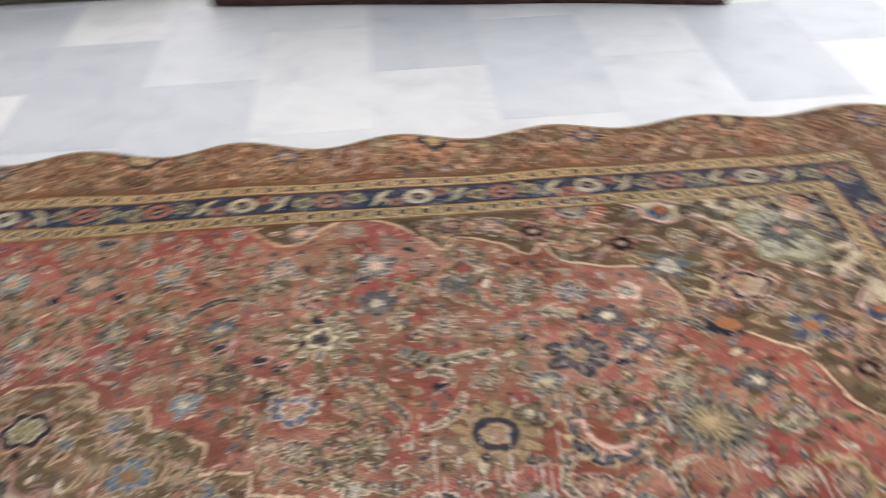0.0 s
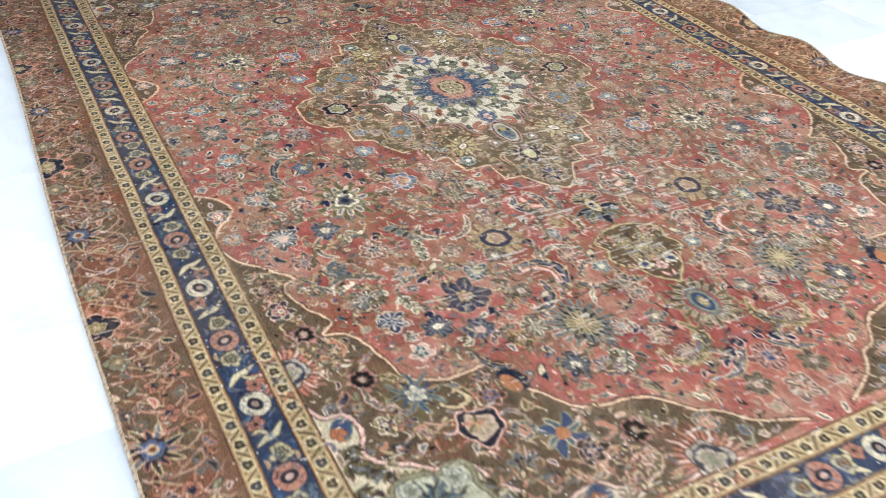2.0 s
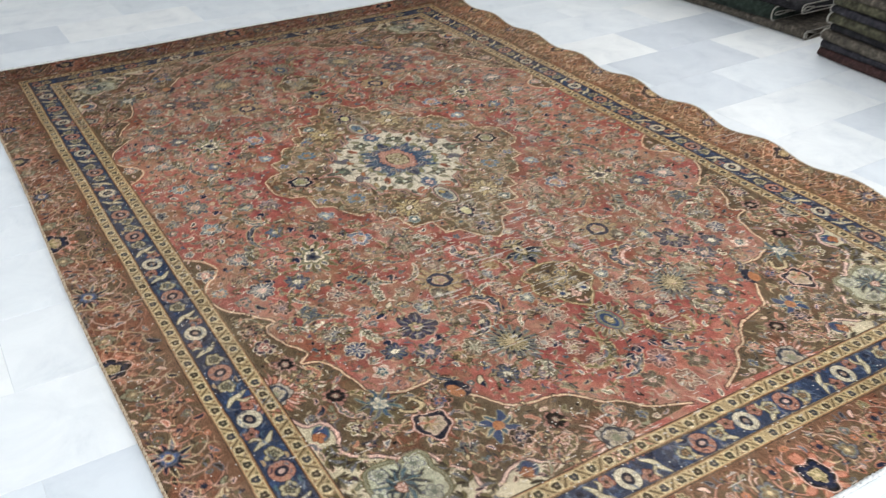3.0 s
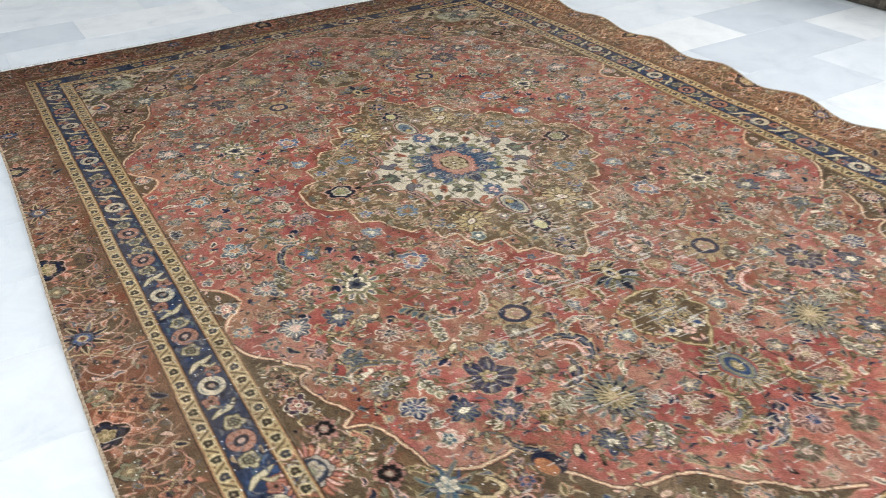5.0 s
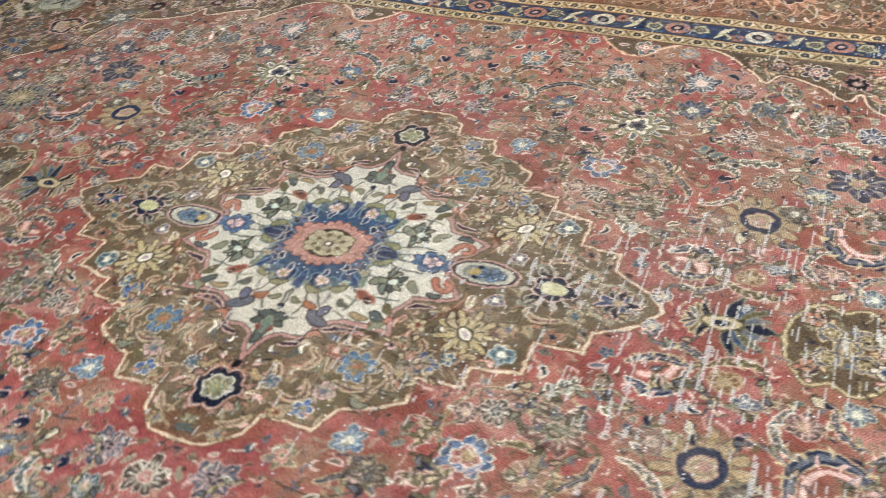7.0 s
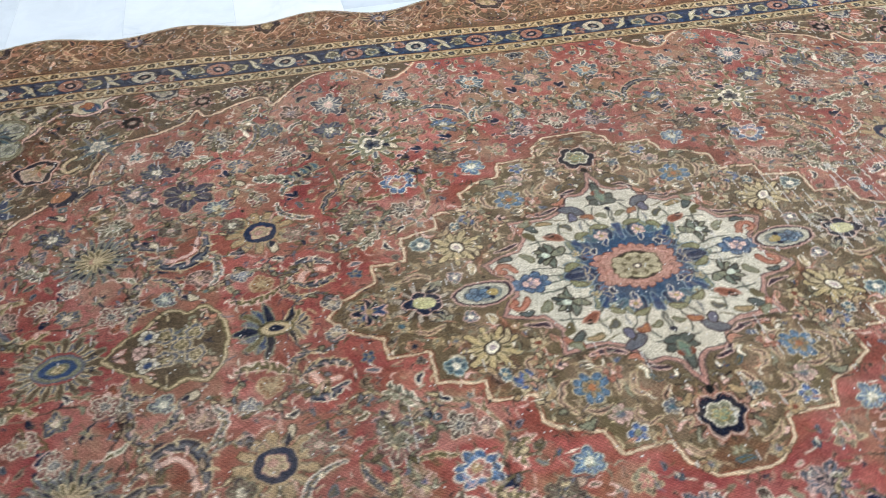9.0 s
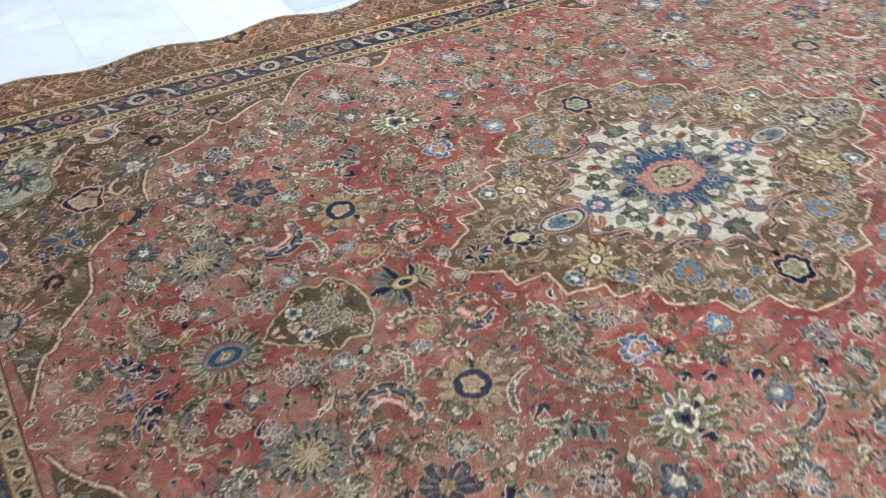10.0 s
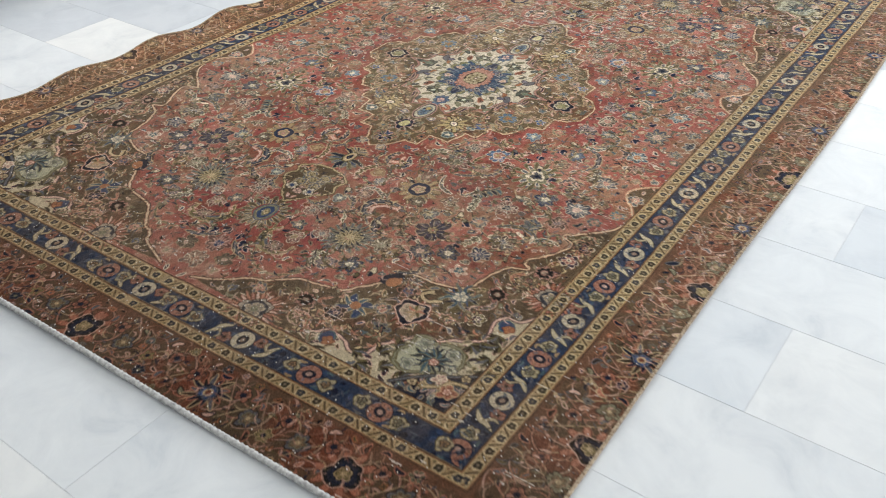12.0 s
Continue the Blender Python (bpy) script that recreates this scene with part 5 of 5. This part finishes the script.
def weave_colours():
    # the weaver's hand: no two quarters are quite alike
    du = (lattice(CU, 0.18, 0.18, 1) - 0.5) * 0.014 + (lattice(CU, 0.022, 0.022, 2) - 0.5) * 0.005 + (lattice(CU, 0.007, 0.007, 14) - 0.5) * 0.003
    dv = (lattice(CU, 0.18, 0.18, 3) - 0.5) * 0.014 + (lattice(CU, 0.022, 0.022, 4) - 0.5) * 0.005 + (lattice(CU, 0.007, 0.007, 15) - 0.5) * 0.003
    hold = np.clip((1.45 - np.abs(CU)) / 0.05, 0.25, 1) * np.clip((0.90 - np.abs(CV)) / 0.05, 0.25, 1)
    melt = np.clip(lattice(CU, 0.06, 0.05, 30) * 0.6 + lattice(CU, 0.02, 0.015, 31) * 0.5 - 0.42, 0, 0.4) * 0.8 * np.clip(hold, 0, 1) ** 2
    calm = KEEP[np.clip((np.abs(CV) / PX).astype(int), 0, NV - 1), np.clip((np.abs(CU) / PX).astype(int), 0, NU - 1)] | (np.hypot(CU / 1.2, CV) < 0.29)
    melt = np.where(calm, 0.25, 0.75) * melt
    du = du + melt * (lattice(CU, 0.011, 0.008, 32) - 0.5) * 0.030
    dv = dv + melt * (lattice(CU, 0.011, 0.008, 33) - 0.5) * 0.022
    a = np.clip(np.abs(CU + du * hold) / PX, 0, NU - 2)
    b = np.clip(np.abs(CV + dv * hold) / PX, 0, NV - 2)
    i, j = a.astype(int), b.astype(int)
    fa, fb = (a - i)[..., None], (b - j)[..., None]
    col = (ART[j, i] * (1 - fa) + ART[j, i + 1] * fa) * (1 - fb) + (ART[j + 1, i] * (1 - fa) + ART[j + 1, i + 1] * fa) * fb
    # bands of differently dyed wool, bleached and rubbed patches, one patch of painted sheen
    band = (lattice(CU, 0.11, 6.0, 5) * 0.5 + lattice(CU, 0.5, 0.6, 6) * 0.5)[..., None]
    col = col * (0.82 + 0.36 * band)
    rub = np.clip((lattice(CU, 0.35, 0.28, 8) * 0.55 + lattice(CU, 0.09, 0.05, 9) * 0.3 + lattice(CU, 0.02, 0.012, 10) * 0.25 - 0.46) * 2.2, 0, 0.5)[..., None]
    worn = np.zeros(CU.shape)
    # rubbed spots; the broad one at (0.85, 0.45) paints window sheen into the colour
    for u, v, ru, rv, k in ((0.50, 0.04, 0.17, 0.12, 0.75), (0.62, 0.20, 0.14, 0.12, 0.25), (0.95, 0.62, 0.3, 0.12, 0.2), (0.85, 0.45, 0.45, 0.35, 0.22), (-0.1, 0.75, 0.3, 0.10, 0.2), (-0.85, -0.05, 0.25, 0.06, 0.2), (1.55, -0.6, 0.35, 0.6, 0.35), (0.6, -1.15, 0.7, 0.10, 0.28), (0.2, 1.18, 1.5, 0.10, 0.34)):
        worn += k * np.exp(-((CU - u) / ru) ** 2 - ((CV - v) / rv) ** 2)
    rub = rub + 0.10 * (lattice(CU, 0.05, 0.035, 42) > 0.35)[..., None] * lattice(CU, 0.012, 0.009, 43)[..., None]
    bald = np.exp(-((CU - 0.70) / 0.42) ** 2 - ((CV + 0.10) / 0.45) ** 2)
    rub = np.clip(rub + worn[..., None] * (0.6 + 0.8 * lattice(CU, 0.03, 0.02, 17)[..., None]), 0, 0.7)
    grey = col.mean(2, keepdims=True)
    faded = 0.62 * col + 0.38 * grey * np.array([1.22, 1.0, 0.76]) + np.array([0.050, 0.036, 0.023])
    col = col * (1 - rub) + faded * rub
    tan = (np.clip((CV - 0.98) / 0.12, 0, 1) * (0.25 + 0.45 * lattice(CU, 0.14, 0.06, 44)) * np.clip((1.75 - np.abs(CU)) / 0.3, 0.3, 1))[..., None]
    col = col * (1 - tan) + (0.45 * col + 0.62 * grey * np.array([1.75, 1.0, 0.50]) + np.array([0.045, 0.022, 0.008])) * tan
    warm = (np.clip(lattice(CU, 0.30, 0.40, 11) - 0.5, 0, 1) * 0.9)[..., None]
    col = col * (1 - warm * 0.5 * np.array([0.0, 0.25, 0.5]))
    # shade painted into the colour: the western end is darker and more saturated
    west_shade = (np.clip((-CU - 0.9) / 0.8, 0, 1) * 0.28 + np.clip((-CU - 1.5) / 0.2, 0, 1) * 0.20 + np.clip((-CV - 0.95) / 0.2, 0, 1) * np.clip(-CU - 0.6, 0, 1) * 0.08)[..., None]
    col = col * (1 - west_shade) * (1 + west_shade * np.array([0.12, -0.04, -0.10]))
    # lighter by position towards the near eastern end
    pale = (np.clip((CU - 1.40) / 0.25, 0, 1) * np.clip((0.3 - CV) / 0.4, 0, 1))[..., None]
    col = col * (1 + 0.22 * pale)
    # uneven knots, and pale cotton knots where the pile has gone
    g = np.random.default_rng(12)
    col *= (0.84 + 0.32 * g.random(CU.shape))[..., None] * (0.88 + 0.24 * lattice(CU, 0.016, 0.012, 16))[..., None] * (0.88 + 0.24 * lattice(CU, 0.0065, 0.005, 18))[..., None]
    col += (g.random(CU.shape) - 0.5)[..., None] * np.array([0.016, 0.012, 0.009])
    bare = g.random(CU.shape) < 0.0016 + 0.003 * (rub[..., 0] > 0.25)
    # cotton threads laid bare in short runs across the rug where it is most worn
    thread = (lattice(CU, 0.0045, 0.040, 40) > 0.93 - 0.15 * np.clip(bald + 0.5 * worn, 0, 1)) & (lattice(CU, 0.14, 0.10, 41) > 0.62 - 0.42 * bald) & (g.random(CU.shape) < 0.85)
    col[thread] = 0.4 * col[thread] + 0.6 * np.array([0.58, 0.52, 0.45])
    col[bare] = (0.66, 0.62, 0.55)
    return np.clip(col, 0.006, 0.9)


def lie(u, v):
    """Where a point of the cloth lies: slightly out of square, with a rippled far edge."""
    x = 1.03 * u + 0.037 * (np.sqrt(u * u + 0.01) - 0.1)
    x = x + v * (0.038 - 0.068 * np.clip((-u - 0.75) / 0.8, 0, 1))
    rise = np.clip((v - 0.6) / 0.35, 0, 1)
    y = v * (1 - 0.03 * u * (v > 0)) + 0.045 * rise * rise * (3 - 2 * rise)
    far = np.clip((v - 0.98) / 0.26, 0, 1) ** 1.6
    phase = 2 * math.pi * (x - 0.29) / 0.385
    z = far * (0.011 + 0.025 * (0.5 + 0.5 * np.cos(phase)) * (0.8 + 0.2 * np.sin(2.3 * x + 1.0)))
    y = y + far * (0.04 * np.clip(x - 0.6, 0, 1.3) - 0.010 + 0.006 * np.cos(phase))
    near = np.clip((-v - 1.05) / 0.19, 0, 1) ** 1.5
    y = y - near * 0.006 * np.sin(3.1 * x + 0.4)
    left = np.clip((-u - 1.6) / 0.2, 0, 1) ** 1.5
    z = z + left * (0.003 + 0.005 * (0.5 + 0.5 * np.sin(5.2 * y + 1.0)))
    z = z + 0.0012 * np.sin(9 * u + 2 * np.sin(4 * v)) * np.sin(7 * v + 1)
    return x, y, z


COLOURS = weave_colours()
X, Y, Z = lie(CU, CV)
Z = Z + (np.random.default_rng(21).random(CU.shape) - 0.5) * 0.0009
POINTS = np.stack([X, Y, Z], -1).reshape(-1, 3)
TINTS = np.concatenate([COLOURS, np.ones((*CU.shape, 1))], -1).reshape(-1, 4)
rug = tagged(new("area_rug"), "worn red wool carpet with medallion, faded floral pattern and blue border", "rug")


def cloth(name, chosen, label):
    """One woven zone as a mesh of knots; chosen marks its cells."""
    j, i = np.nonzero(chosen)
    a = j * (gu + 1) + i
    quads = np.stack([a, a + 1, a + gu + 2, a + gu + 1], -1)
    used, index = np.unique(quads, return_inverse=True)
    me = bpy.data.meshes.new(name)
    me.vertices.add(len(used))
    me.vertices.foreach_set("co", POINTS[used].astype(np.float32).ravel())
    me.loops.add(quads.size)
    me.loops.foreach_set("vertex_index", index.astype(np.int32).ravel())
    me.polygons.add(len(quads))
    me.polygons.foreach_set("loop_start", np.arange(0, quads.size, 4, dtype=np.int32))
    me.update(calc_edges=True)
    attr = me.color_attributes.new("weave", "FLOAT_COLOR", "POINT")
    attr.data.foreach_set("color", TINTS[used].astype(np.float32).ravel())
    me.materials.append(PILE)
    ob = new(name, me)
    ob.parent = rug
    ob["label"] = label
    return ob


MU, MV = np.abs((CU[1:, 1:] + CU[:-1, :-1]) / 2), np.abs((CV[1:, 1:] + CV[:-1, :-1]) / 2)
SU, SV = (CU[1:, 1:] + CU[:-1, :-1]) / 2, (CV[1:, 1:] + CV[:-1, :-1]) / 2
zone = np.full(MU.shape, 4)
for k in (3, 2, 1, 0):
    zone[(MU < BAND_U[k]) & (MV < BAND_V[k])] = k
qi, qj = np.clip((MU / PX).astype(int), 0, NU - 1), np.clip((MV / PX).astype(int), 0, NV - 1)
in_medal, in_brown = medal[qj, qi] & (zone == 0), brown[qj, qi] & (zone == 0)
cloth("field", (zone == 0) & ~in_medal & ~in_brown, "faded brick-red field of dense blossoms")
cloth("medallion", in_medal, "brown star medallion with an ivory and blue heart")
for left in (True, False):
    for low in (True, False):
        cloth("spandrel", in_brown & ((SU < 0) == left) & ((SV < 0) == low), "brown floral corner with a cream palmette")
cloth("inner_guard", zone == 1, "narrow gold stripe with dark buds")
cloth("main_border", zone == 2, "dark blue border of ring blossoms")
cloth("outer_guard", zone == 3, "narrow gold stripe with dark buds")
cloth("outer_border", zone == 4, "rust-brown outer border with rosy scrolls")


def edging(name, along, at, radius, lumps, mat, label, drop):
    """A bound edge: a cord of small wrapped lumps that follows the rim of the cloth."""
    n = int((2 * HALF_U if along == "u" else 2 * HALF_V) / lumps)
    s = np.linspace(-1, 1, n * 3 + 1)
    u, v = (s * HALF_U, np.full_like(s, at)) if along == "u" else (np.full_like(s, at), s * HALF_V)
    x, y, z = lie(u, v)
    g = np.random.default_rng(int(abs(at) * 1000) + 5)
    ring, verts, faces = 8, [], []
    for k in range(len(s)):
        r = radius * (0.82 + 0.22 * (k % 3 == 1) + 0.14 * g.random())
        cx, cy, cz = x[k], y[k], max(FLOOR_Z + r * 0.9, z[k] - drop)
        for q in range(ring):
            a = 2 * math.pi * q / ring + 0.3 * k
            o, h = r * math.cos(a), r * math.sin(a)
            verts.append((cx, cy + o, cz + h) if along == "u" else (cx + o, cy, cz + h))
    for k in range(len(s) - 1):
        for q in range(ring):
            a, b = k * ring + q, k * ring + (q + 1) % ring
            faces.append((a, b, b + ring, a + ring))
    me = bpy.data.meshes.new(name)
    me.from_pydata(verts, [], faces)
    me.polygons.foreach_set("use_smooth", [True] * len(faces))
    me.materials.append(mat)
    ob = new(name, me)
    ob.parent = rug
    ob["label"] = label
    return ob


edging("side_binding", "u", -HALF_V, 0.0048, 0.009, OVERCAST, "tan overcast side edge", 0.003)
edging("side_binding", "u", HALF_V, 0.0048, 0.009, OVERCAST, "tan overcast side edge", 0.003)
edging("end_cord", "v", -HALF_U, 0.0075, 0.014, CORD, "thick grey cotton end cord", 0.002)
edging("end_cord", "v", HALF_U, 0.0065, 0.014, CORD, "thick grey cotton end cord", 0.002)

# ---- stacks of folded carpets behind the rug ----
def folded_carpet(width, depth, thick, mat, fray, seed, wavy=0.006, loose=0.04, rim_right=False):
    """A carpet folded flat: one thick sheet bent round at the front, its two leaves and fold drawn as one swept profile, with a pale rim at the cut end."""
    g = np.random.default_rng(seed)
    t = thick * 0.46
    prof = [(depth, thick), (depth * 0.5, thick), (t, thick)]
    prof += [(t - t * math.sin(a), thick / 2 + t * 1.08 * math.cos(a)) for a in np.linspace(0.25, math.pi - 0.25, 7)]
    prof += [(t, 0.0), (depth * 0.5, 0.0), (depth, 0.0)]
    h = loose / 2
    inner = [(depth, thick * 0.46), (t * 4.5, thick * 0.46), (t * 1.9, thick * (0.5 - h)), (t * 1.1, thick * (0.5 - h * 0.8)), (t * 0.8, thick * 0.5), (t * 1.1, thick * (0.5 + h * 0.8)), (t * 1.9, thick * (0.5 + h)), (t * 4.5, thick * 0.54), (depth, thick * 0.54)]
    loop = prof + inner
    n, rows = len(loop), 26
    verts, faces = [], []
    ph = g.uniform(0, 6, 4)
    for k in range(rows + 1):
        x = width * k / rows
        push = wavy * (math.sin(3.1 * x + ph[0]) + 0.6 * math.sin(7.7 * x + ph[1]))
        lift = 0.10 * thick * math.sin(4.3 * x + ph[2])
        for y, z in loop:
            near = max(0.0, 1 - y / 0.2)
            verts.append((x + (0.004 * g.random() if k in (0, rows) else 0.0), y + push * near, z + lift * near * (z / thick)))
    for k in range(rows):
        for q in range(n):
            a, b = k * n + q, k * n + (q + 1) % n
            faces.append((a, a + n, b + n, b))
    bm = bmesh.new()
    vs = [bm.verts.new(p) for p in verts]
    for f in faces:
        bm.faces.new([vs[i] for i in f])
    for k, flip in ((0, False), (rows, True)):
        cap = [vs[k * n + q] for q in range(n)]
        bm.faces.new(cap[::-1] if flip else cap)
    bm.normal_update()
    ends = [f for f in bm.faces if len(f.verts) > 4]
    bmesh.ops.triangulate(bm, faces=ends)
    for f in bm.faces:
        f.smooth = len(f.verts) == 4
    root = new("folded_carpet")
    part("cloth", bm, mat, root)
    # the frayed, pale binding along the left end of the leaves
    rim = bmesh.new()
    path = prof[1:12] + (inner[1:8] if rim_right else [])
    for q in range(len(path) - 1):
        (y0, z0), (y1, z1) = path[q], path[q + 1]
        steps = max(3, min(40, int(math.hypot(y1 - y0, z1 - z0) / 0.008)))
        for s in range(steps):
            f = (s + 0.5) / steps
            m = Matrix.Translation(((width + 0.002 if rim_right else -0.002) + 0.003 * g.random(), y0 + (y1 - y0) * f, z0 + (z1 - z0) * f)) @ Matrix.Diagonal((0.006, 0.0045, 0.0045, 1)) @ Euler(tuple(g.uniform(0, 3, 3))).to_matrix().to_4x4()
            bmesh.ops.create_icosphere(rim, subdivisions=1, radius=1.0, matrix=m)
    part("end_binding", rim, fray, root, "pale frayed end binding")
    return root


FRAY = cord_material("frayed_wool", (0.33, 0.315, 0.28), (0.11, 0.10, 0.085))
DYES = [folded_material(n, a, b) for n, a, b in (
    ("carpet_olive", (0.066, 0.062, 0.040), (0.020, 0.019, 0.014)), ("carpet_green", (0.019, 0.027, 0.021), (0.008, 0.010, 0.009)),
    ("carpet_black", (0.018, 0.017, 0.019), (0.007, 0.007, 0.008)), ("carpet_maroon", (0.050, 0.026, 0.024), (0.016, 0.010, 0.010)),
    ("carpet_slate", (0.034, 0.032, 0.038), (0.012, 0.012, 0.015)), ("carpet_taupe", (0.082, 0.070, 0.056), (0.026, 0.022, 0.018)))]
TONE = ("dark olive", "dark bottle-green", "charcoal black", "dark maroon", "dark slate-grey", "dark taupe")


def stack(x, y, turn, width, depth, layers, group, rim_right=False):
    z = FLOOR_Z
    g = np.random.default_rng(int(abs(x * 100)) + len(layers))
    for k, (dye, thick, longer, gape, forward) in enumerate(layers):
        w = width + g.uniform(-0.012, 0.012) + longer
        c = folded_carpet(w, depth, thick, DYES[dye], FRAY, 40 + k + int(abs(x) * 10), wavy=0.009, loose=gape, rim_right=rim_right)
        c.matrix_basis = pose(x + g.uniform(-0.014, 0.014), y + g.uniform(-0.014, 0.014) - forward, z, 0, 0, turn + g.uniform(-0.7, 0.7))
        tagged(c, f"{TONE[dye]} wool carpet folded flat in a stack", "rug", group)
        z += thick + 0.001


stack(0.085, 2.345, -9.5, 1.75, 0.9, [(dye, thick, 0.0, 0.04, 0.0) for dye, thick in ((3, 0.044), (4, 0.036), (5, 0.048), (2, 0.034), (0, 0.050), (4, 0.036), (0, 0.046), (5, 0.042), (2, 0.046))], "stack of folded carpets")
stack(-1.95, 2.47, 0.8, 1.83, 0.9, [(5, 0.046, 0.0, 0.75, 0.0), (1, 0.074, -0.205, 0.25, 0.035), (2, 0.046, -0.03, 0.45, 0.0), (3, 0.070, -0.155, 0.62, 0.01), (0, 0.058, -0.20, 0.5, -0.01)], "low stack of folded carpets", True)


# ---- marble slabs of the floor, laid in strips ----
floor = tagged(new("floor"), "polished white marble slabs with thin grey joints", "floor", kind="structure")
part("bed", block(W, E, S, N, FLOOR_Z - 0.2, FLOOR_Z - 0.0010), GROUT, floor, "pale grey joint mortar")
STRIP, SLAB, JOINT = 0.335, 0.702, 0.0013


def slab_mesh(w, l):
    bm = block(JOINT / 2, w - JOINT / 2, JOINT / 2, l - JOINT / 2, -0.018, 0.0)
    bmesh.ops.bevel(bm, geom=[e for e in bm.edges if all(v.co.z > -0.001 for v in e.verts)], offset=0.0006, segments=1, affect="EDGES")
    me = bpy.data.meshes.new("slab")
    bm.to_mesh(me)
    bm.free()
    me.materials.append(MARBLE)
    return me


WHOLE = slab_mesh(STRIP, SLAB)
rest = []
for c in range(int(W / STRIP) - 1, int(E / STRIP) + 2):
    x = -0.048 + STRIP * c
    y0 = 1.72 if c % 2 == 0 else -1.44
    r0 = int((S - y0) / SLAB) - 1
    for r in range(r0, r0 + int((N - S) / SLAB) + 3):
        y = y0 + r * SLAB
        if x < W or x + STRIP > E or y < S or y + SLAB > N:
            continue
        if -3.1 < x < 3.0 and -2.9 < y < 2.9 and not (-1.5 < x < 1.4 and -0.95 < y < 0.3):
            ob = new("slab", WHOLE)
            ob.parent = floor
            ob.location = (x, y, FLOOR_Z)
        else:
            rest.append((x, y))
verts, faces = [], []
base = [v.co.copy() for v in WHOLE.vertices]
polys = [tuple(p.vertices) for p in WHOLE.polygons]
for x, y in rest:
    k = len(verts)
    verts += [(p.x + x, p.y + y, p.z + FLOOR_Z) for p in base]
    faces += [tuple(i + k for i in f) for f in polys]
me = bpy.data.meshes.new("far_slabs")
me.from_pydata(verts, [], faces)
me.materials.append(MARBLE_JOINED)
far = new("far_slabs", me)
far.parent = floor
tagged(far, "white marble slabs away from the rug", kind="stuff")
